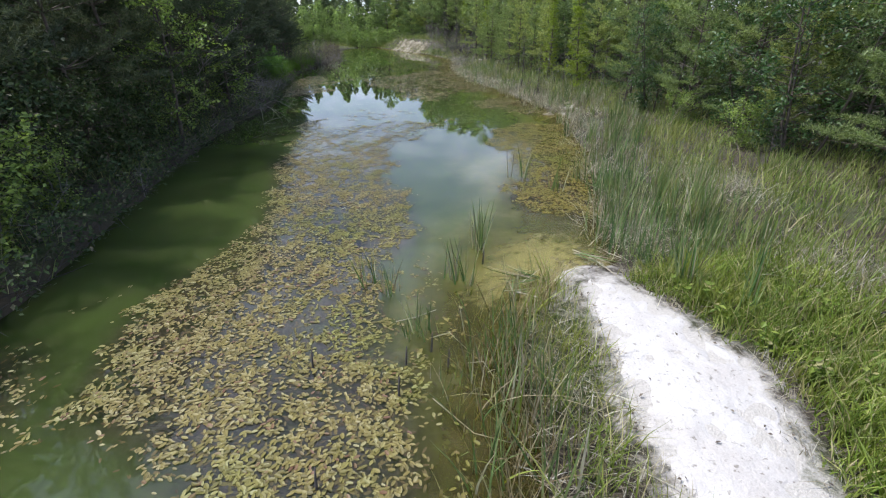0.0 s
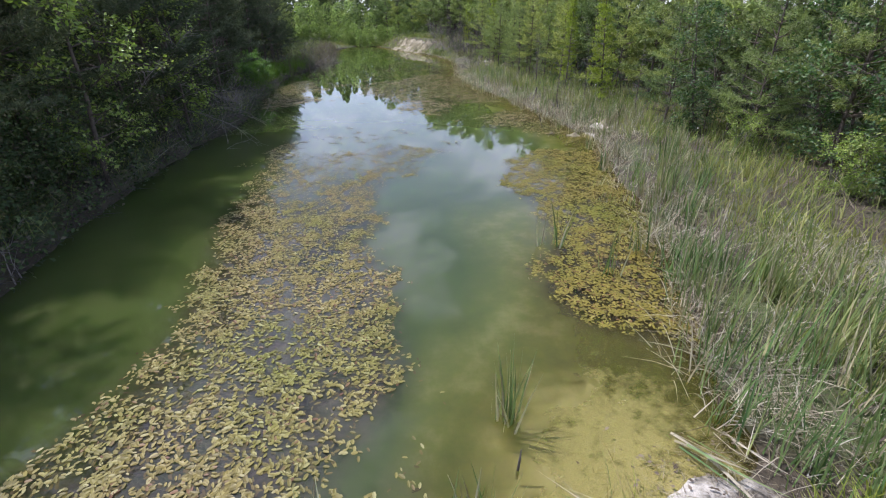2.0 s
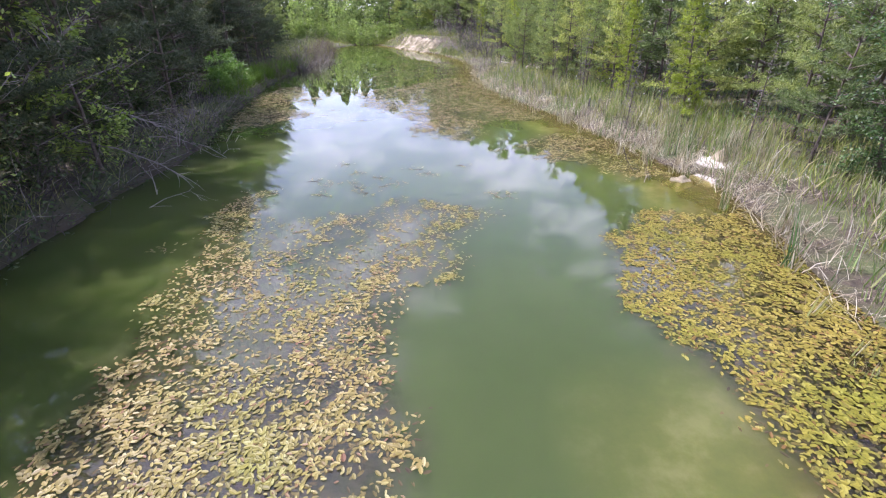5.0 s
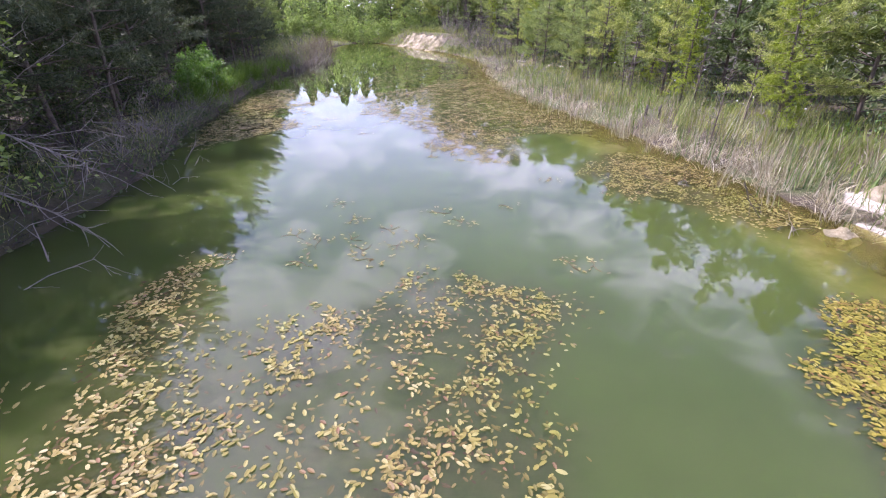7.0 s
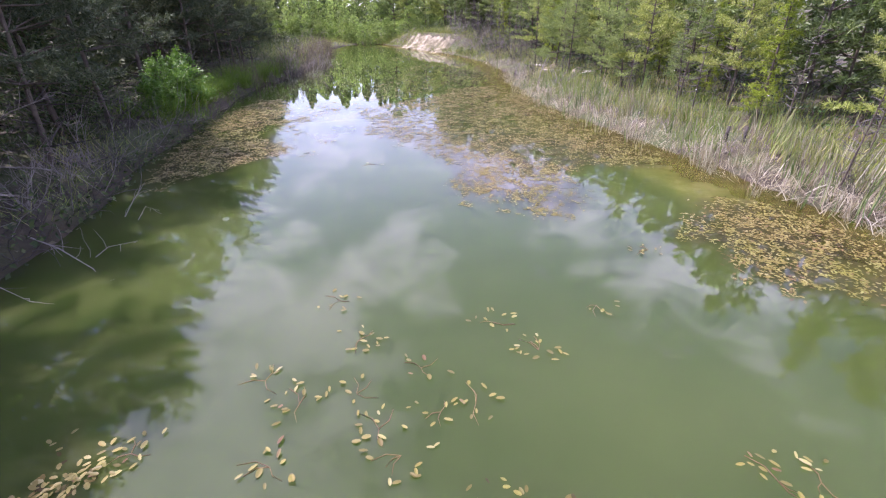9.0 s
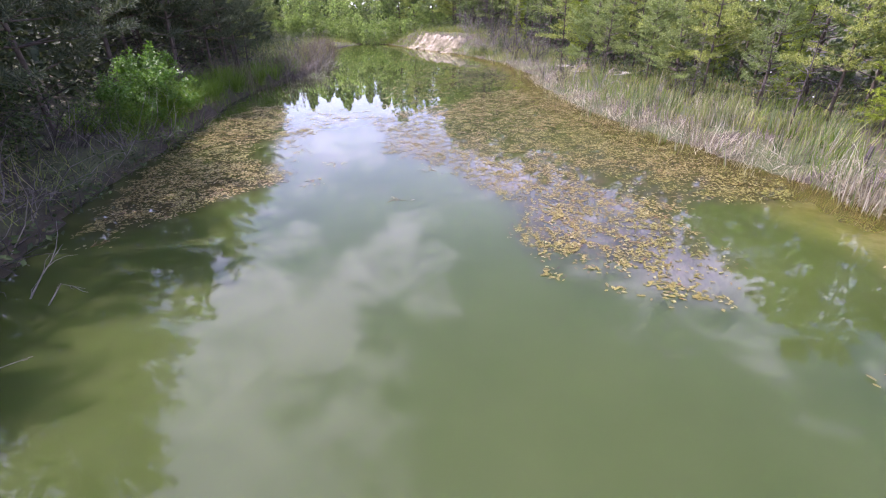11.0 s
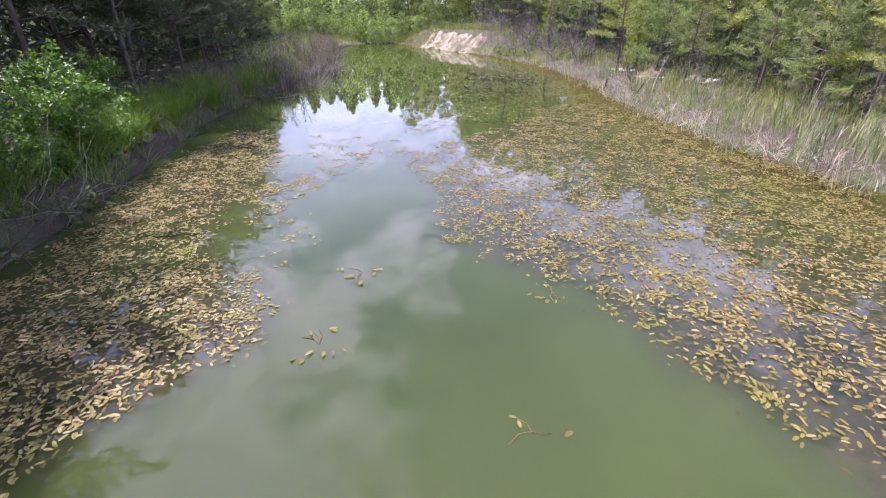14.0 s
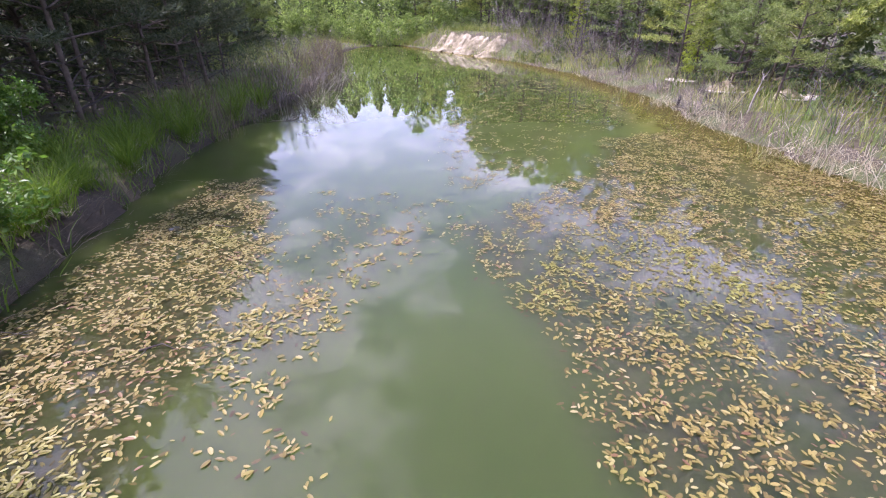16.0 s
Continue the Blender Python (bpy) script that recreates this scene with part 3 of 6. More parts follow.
def leaf_field(poly, dense, gaps, r):
    P = np.array(poly)
    lo, hi = P.min(0) - 0.25, P.max(0) + 0.25
    n = int((hi[0] - lo[0]) * (hi[1] - lo[1]) * dense)
    kx, ky = r.uniform(lo[0], hi[0], n // 6), r.uniform(lo[1], hi[1], n // 6)
    own = np.repeat(np.arange(len(kx)), r.integers(2, 11, len(kx)))
    n = len(own)
    x, y = kx[own] + r.normal(0, 0.05, n), ky[own] + r.normal(0, 0.05, n)
    d = signed(x, y, poly) + 0.22 * ripple(x, y, 3.1, 1.0) + 0.12 * ripple(x, y, 8.0, 4.0)
    f = 0.5 + 0.5 * ripple(x, y, 1.9, 0.5) + 0.35 * ripple(x, y, 5.5, 3.0)
    keep = (d > 0) & (r.uniform(0, 1, n) < np.clip((f - gaps + 0.25) * 2.2, 0.04, 1) * step(-0.02, 0.25, d) + 0.02)
    if poly is MATS["a"]:
        thin = 1 - 0.15 * step(12.5, 14, y) - 0.2 * step(11.0, 13.5, y) * step(-2.2, -1.2, x)
        thin = thin * (1 - 0.85 * np.exp(-((x + 1.05) / 0.35) ** 2 - ((y - 15.0) / 1.3) ** 2)) * (1 - 0.8 * np.exp(-((x - 0.05) / 0.4) ** 2 - ((y - 14.0) / 0.35) ** 2))
        keep &= r.uniform(0, 1, n) < thin
        clear = 0.22 + 0.78 * step(-0.2, 0.2, ripple(x, y, 2.4, 6.0) + 0.5 * ripple(x, y, 6.0, 2.0))
        keep &= r.uniform(0, 1, n) < 1 - step(10.5, 13.0, y) * step(-2.6, -1.0, x) * (1 - clear)
    if poly is MATS["e"]:
        clear = step(-0.2, 0.25, ripple(x, y, 2.2, 3.0) + 0.5 * ripple(x, y, 6.0, 5.0))
        keep &= r.uniform(0, 1, n) < 1 - 0.2 * step(24.5, 26.0, y) * step(31, 29, y) * step(4.2, 3.0, x) * (1 - 0.7 * clear)
        lane = np.exp(-((x - 3.35) / 0.32) ** 2 - ((y - 22.9) / 0.75) ** 2) + 0.8 * np.exp(-((x - 3.9) / 0.3) ** 2 - ((y - 22.2) / 0.5) ** 2) + 0.8 * np.exp(-((x - 2.65) / 0.22) ** 2 - ((y - 26) / 0.6) ** 2)
        loose = 0.2 * step(2.0, 1.2, x) * step(23.0, 24.2, y)
        keep &= r.uniform(0, 1, n) < 1 - np.clip(lane * 1.2 + loose, 0, 0.97)
    turn = np.arctan2(y - ky[own], x - kx[own]) + r.normal(0, 0.7, n)
    return x[keep], y[keep], turn[keep]


def leaf_mass(x, y, a, r, size=0.052, low=0.003, high=0.010, broad=(0.8, 1.15)):
    n = len(x)
    L = size * r.normal(1.0, 0.21, n).clip(0.55, 1.6)
    wd = r.uniform(*broad, n)
    tx, ty = r.normal(0, 0.05, n), r.normal(0, 0.05, n)
    T = LEAF[None] * L[:, None, None] * np.stack([np.ones(n), wd, np.ones(n)], 1)[:, None, :]
    c, s = np.cos(a)[:, None], np.sin(a)[:, None]
    X = T[..., 0] * c - T[..., 1] * s
    Y = T[..., 0] * s + T[..., 1] * c
    Z = T[..., 2] + X * tx[:, None] + Y * ty[:, None] + r.uniform(low, high, n)[:, None]
    V = np.stack([X + x[:, None], Y + y[:, None], Z], -1).reshape(-1, 3)
    F = [tuple(int(i) + k * 8 for i in f) for k in range(n) for f in LEAF_F]
    return V, F


mat_names = {"a2": "thin olive pondweed leaves among standing reeds", "a": "wide mat of olive-yellow floating pondweed leaves on green water", "b": "patch of pale floating pondweed leaves by the dark bank",
             "b2": "thin strip of floating pondweed leaves", "c": "yellow-green floating pondweed mat along the reed edge",
             "d": "ochre floating pondweed patch beside dry reeds", "e": "large golden-yellow floating pondweed mat", "e2": "distant brownish floating pondweed mat",
             "g": "far thin streaks of floating pondweed", "g2": "far thin streaks of floating pondweed", "f": "beige floating pondweed mat under the pine bank",
             "f2": "loose scatter of floating pondweed leaves", "f3": "loose beige patch of floating pondweed leaves", "e3": "loose scatter of golden floating pondweed leaves"}
for key, poly in MATS.items():
    r = np.random.default_rng(sum(map(ord, key)))
    dense, gaps = THICK[key]
    x, y, turn = leaf_field(poly, dense, gaps, r)
    cx, cy = float(np.mean(x)), float(np.mean(y))
    holder = thing("pondweed_mat", mat_names[key], "pondweed", (cx, cy, 0), "floating pondweed mats")
    near = np.argsort(np.abs(x * 0.35) + y)[: (240 if key in "abcdef" else 40)]
    far = np.setdiff1d(np.arange(len(x)), near)
    size = 0.044 if key in ("e", "e2", "f") else 0.05
    V, F = leaf_mass(x[far] - cx, y[far] - cy, turn[far], r, size, broad=(0.95, 1.35) if key[0] in "abc" else (0.8, 1.15))
    child("leaf_mass", mesh_of("leaf_mass", V, F, M_PAD_GREEN if key == "c" else M_PAD), holder, kind="stuff")
    sunk = far[r.uniform(0, 1, len(far)) < 0.45]
    V, F = leaf_mass(x[sunk] - cx + r.normal(0, 0.07, len(sunk)), y[sunk] - cy + r.normal(0, 0.07, len(sunk)), turn[sunk] + 2.0, r, size * 1.1, 0.0005, 0.002)
    child("drowned_leaf_mass", mesh_of("drowned_leaf_mass", V * np.array([1, 1, 0.25]), F, M_PAD_SUNK), holder, "brown drowned leaves awash among the floating ones", "stuff")
    for i in near:
        ob = child("leaf", (green_meshes if key == "c" else leaf_meshes)[int(r.integers(3))], holder)
        ob.location = (x[i] - cx, y[i] - cy, r.uniform(0.003, 0.010))
        ob.rotation_euler = (r.normal(0, 0.06), r.normal(0, 0.06), turn[i])
        L = float(np.clip(size * r.normal(1.0, 0.2), 0.03, 0.08))
        ob.scale = (L, L, L)
    weed_val = np.maximum(weed_val, step(-0.15, 0.35, signed(*WEED_BOX, poly)) * min(1.0, dense / 600) * (1 - 0.5 * gaps))
set_attr(water_mesh, "weed", weed_val * (1 - 0.55 * step(10.5, 12.5, WV[:, 1]) * step(18, 16, WV[:, 1])) * (1 - 0.35 * step(23, 25, WV[:, 1])))
near_shore = step(1.1, 0.1, signed(*WEED_BOX, POND)) * (WV[:, 0] > 3)
set_attr(water_mesh, "algae", near_shore * np.clip(step(26, 30, WV[:, 1]) * step(38, 34, WV[:, 1]) * (0.6 + 0.6 * ripple(WV[:, 0], WV[:, 1], 1.7)), 0, 0.9))
tagged(new("water", water_mesh), "calm milky green pond water mirroring sky and trees", "water", kind="structure")

CLUSTERS = [(-0.05, 17.26, 14), (-0.5, 16.56, 12), (0.08, 16.24, 12), (0.22, 16.0, 11), (0.53, 16.32, 9), (0.8, 16.36, 8), (1.46, 16.85, 16), (2.25, 17.4, 6),
            (-1.55, 16.3, 18), (-0.62, 16.05, 12), (2.75, 15.4, 10), (-0.27, 17.9, 8), (1.17, 17.3, 10), (-0.08, 16.6, 6), (0.44, 16.8, 6), (-0.8, 16.85, 8),
            (2.5, 15.45, 12), (-2.65, 14.2, 14), (3.4, 18.4, 8), (2.2, 21.9, 6), (-3.5, 21.7, 10), (0.75, 24.0, 8), (0.1, 22.6, 3), (-1.2, 23.6, 9), (-0.9, 24.6, 8)]
for cx, cy, n in CLUSTERS:
    r = np.random.default_rng(int(cx * 100 + cy * 1000) % 9999)
    holder = thing("pondweed_clump", "small loose clump of yellow floating pondweed leaves", "pondweed", (cx, cy, 0), "loose pondweed clumps")
    for k in range(n):
        ob = child("leaf", leaf_meshes[int(r.integers(3))], holder)
        rad, a = 0.05 + 0.17 * r.random() ** 0.7, r.uniform(0, 6.28)
        ob.location = (rad * math.cos(a) * 1.2, rad * math.sin(a), r.uniform(0.005, 0.02))
        ob.rotation_euler = (r.normal(0, 0.08), r.normal(0, 0.08), a + r.normal(0, 0.7))
        L = float(r.uniform(0.042, 0.075))
        ob.scale = (L, L, L)
    for k in range(3):
        a = r.uniform(0, 6.28)
        l = r.uniform(0.1, 0.22)
        V, F = tube([(0, 0, 0.002), (l * 0.5 * math.cos(a), l * 0.5 * math.sin(a), 0.004), (l * math.cos(a + 0.3), l * math.sin(a + 0.3), 0.002)], [0.003, 0.003, 0.002], 4)
        child("stem", mesh_of("stem", V, F, M_PAD_RED, True), holder, "reddish stem")


def sand_path_mesh():
    gx, gy = np.arange(1.55, 3.85, 0.05), np.arange(-3.2, 5.05, 0.05)

    def top(X, Y):
        d = signed(X, Y, SAND_PATH) - 0.09 + 0.10 * ripple(X, Y, 5.0, 1.0) + 0.07 * ripple(X, Y, 14.0, 2.0) - 0.55 * step(3.7, 5.0, Y) * (0.65 + ripple(X, Y, 8.0, 5.0) + 0.7 * ripple(X, Y, 19.0, 3.0))
        z = ground_z(X, Y) + 0.025 * step(-0.05, 0.35, d) - 0.08 * step(0.03, -0.15, d)
        r = np.random.default_rng(3)
        for _ in range(70):
            fx, fy, a = r.uniform(2.0, 3.2), r.uniform(0.8, 4.4), r.uniform(0, 3.1)
            u, v = (X - fx) * math.cos(a) + (Y - fy) * math.sin(a), -(X - fx) * math.sin(a) + (Y - fy) * math.cos(a)
            z = z - 0.022 * np.exp(-(u / 0.10) ** 2 - (v / 0.05) ** 2)
        return z
    V, F = grid(gx, gy, top)
    return mesh_of("sand_path", V, F, M_SAND, True)


tagged(new("path", sand_path_mesh()), "bright white trodden sand path ending at the water", "path", kind="structure")


def sand_mound(x, y, w, h):
    def top(X, Y):
        return h * np.clip(1 - (X / w) ** 2 - (Y / (w * 0.7)) ** 2, -0.6, 1) + 0.22 * h * ripple(X, Y, 9.0) + 0.12 * h * ripple(X, Y, 23.0)
    V, F = grid(np.linspace(-w * 1.1, w * 1.1, 18), np.linspace(-w * 0.8, w * 0.8, 14), top)
    ob = new("sand_mound", mesh_of("sand_mound", V, F, M_BLUFF, True))
    ob.location = (x, y, float(ground_z(x, y)) - 0.02)
    ob.rotation_euler = (0, 0, x * 3)
    tagged(ob, "low pale sand heap among reeds", "sand heap", "sand heaps")


for s in ((7.75, 16.4, 0.26, 0.22), (6.3, 15.65, 0.36, 0.2), (9.3, 36.6, 0.6, 0.25), (9.8, 35.0, 0.5, 0.2)):
    sand_mound(*s)


def bluff():
    """The eroded sand slope at the far end: lobes of bare sand with gullies slanting down between them."""
    u = np.linspace(0, 1, 150)
    v = np.linspace(0, 1, 34)
    U, Vv = np.meshgrid(u, v)
    sx, sy = 3.1 + 2.9 * U, 61.2 - 10.5 * U
    run = -0.6 + 2.75 * Vv
    slant = U + 0.10 * Vv
    worn = np.clip(0.5 + 0.35 * np.sin(slant * 17 + 2.3 * np.sin(slant * 7)) + 0.3 * np.sin(slant * 41 + 3 * Vv), 0, 1)
    rill = 0.5 + 0.5 * np.sin(slant * 71 + 2.0 * np.sin(slant * 23))
    X = sx + 0.90 * run + 0.2 * ripple(U * 11, Vv * 2, 2.0) + 0.25 * worn * (1 - Vv)
    Y = sy + 0.42 * run
    ends = step(0.0, 0.1, U) * step(1.0, 0.86, U)
    Z = ground_z(X, Y) + 0.06 + (0.30 * step(0.1, 0.8, Vv) * worn + 0.10 * rill * worn + 0.10 * ripple(U * 30, Vv * 5, 2.0)) * ends
    Z = Z - 0.5 * step(0.78, 1.0, Vv + 0.15 * worn) - 0.45 * (1 - ends) - 0.22 * step(0.35, 0.0, worn)
    i = np.arange(U.size).reshape(U.shape)
    F = np.stack([i[:-1, :-1], i[:-1, 1:], i[1:, 1:], i[1:, :-1]], -1).reshape(-1, 4)
    ob = new("sand_bluff", mesh_of("sand_bluff", np.stack([X, Y, Z], -1).reshape(-1, 3), F, M_BLUFF, True))
    tagged(ob, "eroded pale sand slope above the far shore", "bank", kind="structure")


bluff()

# ---- reeds and grass ----


def zed(x, y):
    return np.maximum(ground_z(x, y), -0.4)


def stuff(name, label, category, V, F, mat):
    ob = new(name, mesh_of(name, V, F, mat, False))
    return tagged(ob, label, category, kind="stuff")


def reed_density(x, y):
    d = -signed(x, y, POND)
    edge = step(np.where(y < 10, -0.25, -0.55), np.where(y < 10, 0.25, 0.0), d + 0.6 * ripple(x, y, 1.7) + 0.25 * ripple(x, y, 5.0, 2.0)) * step(np.where(y < 12, 2.2, 3.4), np.where(y < 12, 1.0, 1.6), d + 0.5 * ripple(x, y, 0.8, 1.0))
    clump = np.clip(np.where(y < 7, 0.30, 0.45) + np.where(y < 11, 1.5, 1.2) * ripple(x, y, 2.6, 2.0) + 0.3 * ripple(x, y, 0.7, 5.0), 0.02, 1)
    off_path = step(0.35, 0.8, -signed(x, y, SAND_PATH))
    return edge * clump * (x > 2.9) * off_path * (0.5 + 0.5 * step(36, 28, y))


sections = [(3.4, 10, 13000, 0.55), (10, 16, 12500, 0.58), (16, 22, 15000, 0.66), (22, 29, 13000, 0.56), (29, 40, 11000, 0.5), (40, 58, 7000, 0.6)]
for k, (y0, y1, n, hh) in enumerate(sections):
    r = np.random.default_rng(50 + k)
    kx, ky = scatter(n // 9, (3.0, 11.0, y0, y1), reed_density, r)
    size = r.integers(5, 15, len(kx))
    own = np.repeat(np.arange(len(kx)), size)
    ox, oy = r.normal(0, 0.055, len(own)), r.normal(0, 0.055, len(own))
    x, y = kx[own] + ox, ky[own] + oy
    m = len(x)
    kh = r.normal(hh, 0.28, len(kx)).clip(0.3, 1.5) * (0.85 + 0.35 * np.clip(ripple(kx, ky, 0.9, 3.0), -0.6, 0.7))
    h = kh[own] * r.uniform(0.6, 1.12, m)
    kdry = 0.30 + 0.34 * step(10, 17, ky) + 0.75 * ripple(kx, ky, 1.9, 8.0) + 0.42 * step(-0.4, 0.4, signed(kx, ky, POND) + 0.3) * step(7, 12, ky) + r.normal(0, 0.25, len(kx))
    dry = r.uniform(0, 1, m) < np.clip(kdry, 0.06, 0.95)[own]
    P = np.stack([x, y, zed(x, y)], 1)
    az = (r.uniform(0, 6.28, len(kx))[own] + r.normal(0, 0.7, m))
    kl = np.abs(r.normal(0, 0.16, len(kx)))[own]
    g = ~dry
    V, F = blades(P[g], h[g], r.uniform(0.012, 0.030, g.sum()) * (1 - 0.25 * step(10, 14, P[g][:, 1])), 0.6 * kl[g] + np.abs(r.normal(0.03, 0.05, g.sum())), np.where(r.random(g.sum()) < 0.10, 0.5, 0.04) * r.uniform(0.2, 1.2, g.sum()), 4, r, az[g])
    stuff("cattail_bed", "dense stand of green cattails along the shore", "reeds", V, F, M_CATTAIL)
    V, F = blades(P[dry], h[dry] * r.uniform(0.4, 0.95, dry.sum()), r.uniform(0.008, 0.018, dry.sum()) * (1 - 0.3 * step(20, 26, P[dry][:, 1])), 1.0 * kl[dry] + np.abs(r.normal(0.03, 0.09, dry.sum())),
                  np.where(r.random(dry.sum()) < 0.15, 0.7, 0.03) * r.uniform(0.3, 1.2, dry.sum()), 4, r, az[dry])
    stuff("dry_reeds", "pale dead reed stalks from last year, leaning", "reeds", V, F, M_DRY)


def litter_density(x, y):
    """Matted dead reeds: a broken band along the sunny shore, and heaps behind it."""
    d = -signed(x, y, POND)
    band = step(-0.35, 0.05, d) * step(1.5, 0.5, d) * np.clip(0.35 + 0.9 * ripple(x, y, 2.1, 4.0) + 0.3 * step(12, 18, y), 0.03, 1) * (x > 2.9) * step(0.3, 0.6, -signed(x, y, SAND_PATH))
    heap = np.exp(-((x - 5.6) / 0.6) ** 2 - ((y - 3.8) / 0.7) ** 2) + np.exp(-((x - 6.3) / 0.5) ** 2 - ((y - 7.2) / 0.9) ** 2) + 0.8 * np.exp(-((x - 3.75) / 0.4) ** 2 - ((y - 5.6) / 0.7) ** 2)
    return np.clip(np.maximum(band, heap), 0, 1)


r = np.random.default_rng(707)
x, y = scatter(15000, (3.0, 11.0, 2.0, 20), lambda x, y: step(-0.15, 0.15, -signed(x, y, POND)) * step(0.25, 0.6, -signed(x, y, SAND_PATH)) * np.clip(0.5 + 0.8 * ripple(x, y, 1.9, 6.0), 0.12, 1), r)
m = len(x)
V, F = blades(np.stack([x, y, np.maximum(zed(x, y), -0.01) + 0.03 * r.random(m)], 1), r.uniform(0.06, 0.26, m), r.uniform(0.007, 0.018, m), np.abs(r.normal(1.0, 0.6, m)), np.abs(r.normal(0.9, 0.5, m)), 2, r)
stuff("brown_litter", "brown rotting reed litter between the clumps", "litter", V, F, M_OLD)
for y0, y1, n in ((2.5, 9, 30000), (9, 20, 30000), (20, 36, 24000), (36, 60, 14000)):
    r = np.random.default_rng(int(700 + y0))
    x, y = scatter(n, (3.0, 10.0, y0, y1), litter_density, r)
    m = len(x)
    up = r.random(m)
    V, F = blades(np.stack([x, y, np.maximum(zed(x, y), -0.02) + 0.10 * up * r.random(m)], 1), r.uniform(0.08, 0.32, m), r.uniform(0.006, 0.014, m), np.abs(r.normal(0.9, 0.5, m)), np.abs(r.normal(0.8, 0.5, m)), 3, r)
    stuff("reed_litter", "matted pale dead reeds broken down along the shore", "reeds", V, F, M_DRY)

r = np.random.default_rng(77)
x, y = scatter(2600, (2.95, 5.4, 4.6, 8.4), lambda x, y: step(-0.3, 0.15, -signed(x, y, POND) + 0.2 * ripple(x, y, 4.0)) * step(0.3, 0.6, -signed(x, y, SAND_PATH)) * np.clip(0.5 + 0.9 * ripple(x, y, 3.1, 1.5), 0.04, 1), r)
m = len(x)
V, F = blades(np.stack([x, y, zed(x, y)], 1), r.normal(0.6, 0.2, m).clip(0.15, 1.1), r.uniform(0.009, 0.02, m), np.abs(r.normal(0.13, 0.12, m)), np.where(r.random(m) < 0.2, 0.6, 0.08) * r.random(m), 4, r)
stuff("cattail_bed", "green cattails mixed with straw at the shallow corner", "reeds", V, F, M_CATTAIL)
x, y = scatter(15000, (1.0, 4.2, -0.4, 5.3), lambda x, y: step(-0.12, 0.0, -signed(x, y, SAND_PATH) + 0.1 * ripple(x, y, 7.0)) * step(0.7, 0.15, -signed(x, y, SAND_PATH)) * np.clip(0.5 + 0.8 * ripple(x, y, 4.0, 2.0), 0.03, 1), r)
m = len(x)
V, F = blades(np.stack([x, y, zed(x, y) + 0.01], 1), r.uniform(0.03, 0.16, m), r.uniform(0.003, 0.008, m), np.abs(r.normal(0.6, 0.5, m)), np.abs(r.normal(0.6, 0.4, m)), 2, r)
stuff("grass_litter", "dead brownish grass fringing the sand path", "grass", V, F, M_DRY)


def meadow_density(x, y):
    d = -signed(x, y, POND)
    return step(0.5, 1.7, d) * step(13.5, 10.5, x) * (x > 2.9) * step(0.1, 0.5, -signed(x, y, SAND_PATH)) * np.clip(0.6 + 0.6 * ripple(x, y, 1.5, 5.0), 0.15, 1)


for k, (y0, y1, n, h0) in enumerate(((0.3, 8, 19000, 0.27), (8, 20, 17000, 0.28), (20, 36, 16000, 0.28), (36, 62, 9000, 0.36))):
    r = np.random.default_rng(80 + k)
    x, y = scatter(int(n * 1.15), (3.0, 13.5, y0, y1), meadow_density, r)
    m = len(x)
    V, F = blades(np.stack([x, y, zed(x, y)], 1), (h0 * (1 + 0.5 * ripple(x, y, 2.2, 7.0)) + r.normal(0, 0.11, m)).clip(0.1, 0.9), r.uniform(0.010, 0.026, m), np.abs(r.normal(0.15, 0.15, m)),
                  np.abs(r.normal(0.2, 0.2, m)), 2, r)
    stuff("meadow_grass", "tall mixed green and straw-coloured wild grass", "grass", V, F, M_MEADOW)

r = np.random.default_rng(91)
x, y = scatter(23000, (2.6, 6.2, -0.5, 4.6), lambda x, y: step(0.0, 0.3, -signed(x, y, SAND_PATH) + 0.16 * ripple(x, y, 5.0) + 0.1 * ripple(x, y, 13.0, 2.0)) * (x > 2.7) * step(5.8, 4.2, x - 0.2 * ripple(x, y, 2.0)) * (signed(x, y, POND) < -0.2), r)
m = len(x)
V, F = blades(np.stack([x, y, zed(x, y)], 1), r.normal(0.30, 0.09, m).clip(0.08, 0.6) * step(-0.05, 0.5, -signed(x, y, SAND_PATH)).clip(0.35, 1), r.uniform(0.008, 0.019, m),
              np.abs(r.normal(0.2, 0.2, m)), np.abs(r.normal(0.35, 0.25, m)), 2, r)
stuff("lush_grass", "bright green grass beside the sand path", "grass", V, F, M_GRASS)

x, y = scatter(11000, (0.5, 2.4, -0.5, 5.0), lambda x, y: step(0.0, 0.15, -signed(x, y, SAND_PATH) + 0.1 * ripple(x, y, 6.0)) * step(0.45, -0.1, signed(x, y, POND)) * np.clip(0.5 + 0.7 * ripple(x, y, 4.0, 1.0), 0.1, 1) * (x < 2.3) * step(0.85, 0.4, -signed(x, y, SAND_PATH)), r)
m = len(x)
V, F = blades(np.stack([x, y, zed(x, y)], 1), r.normal(0.24, 0.09, m).clip(0.05, 0.5), r.uniform(0.005, 0.012, m), np.abs(r.normal(0.2, 0.2, m)), np.abs(r.normal(0.35, 0.3, m)), 2, r)
stuff("shore_grass", "sparse green and straw grass on the wet spit", "grass", V, F, M_GRASS)
x, y = scatter(900, (0.2, 2.0, -0.5, 5.0), lambda x, y: step(0.55, 0.15, np.abs(signed(x, y, POND) - 0.12)) * np.clip(0.4 + 0.8 * ripple(x, y, 3.3, 2.0), 0.05, 1), r)
m = len(x)
V, F = blades(np.stack([x, y, zed(x, y)], 1), r.normal(0.62, 0.18, m).clip(0.2, 1.0), r.uniform(0.010, 0.024, m), np.abs(r.normal(0.1, 0.12, m)), np.abs(r.normal(0.1, 0.15, m)), 3, r)
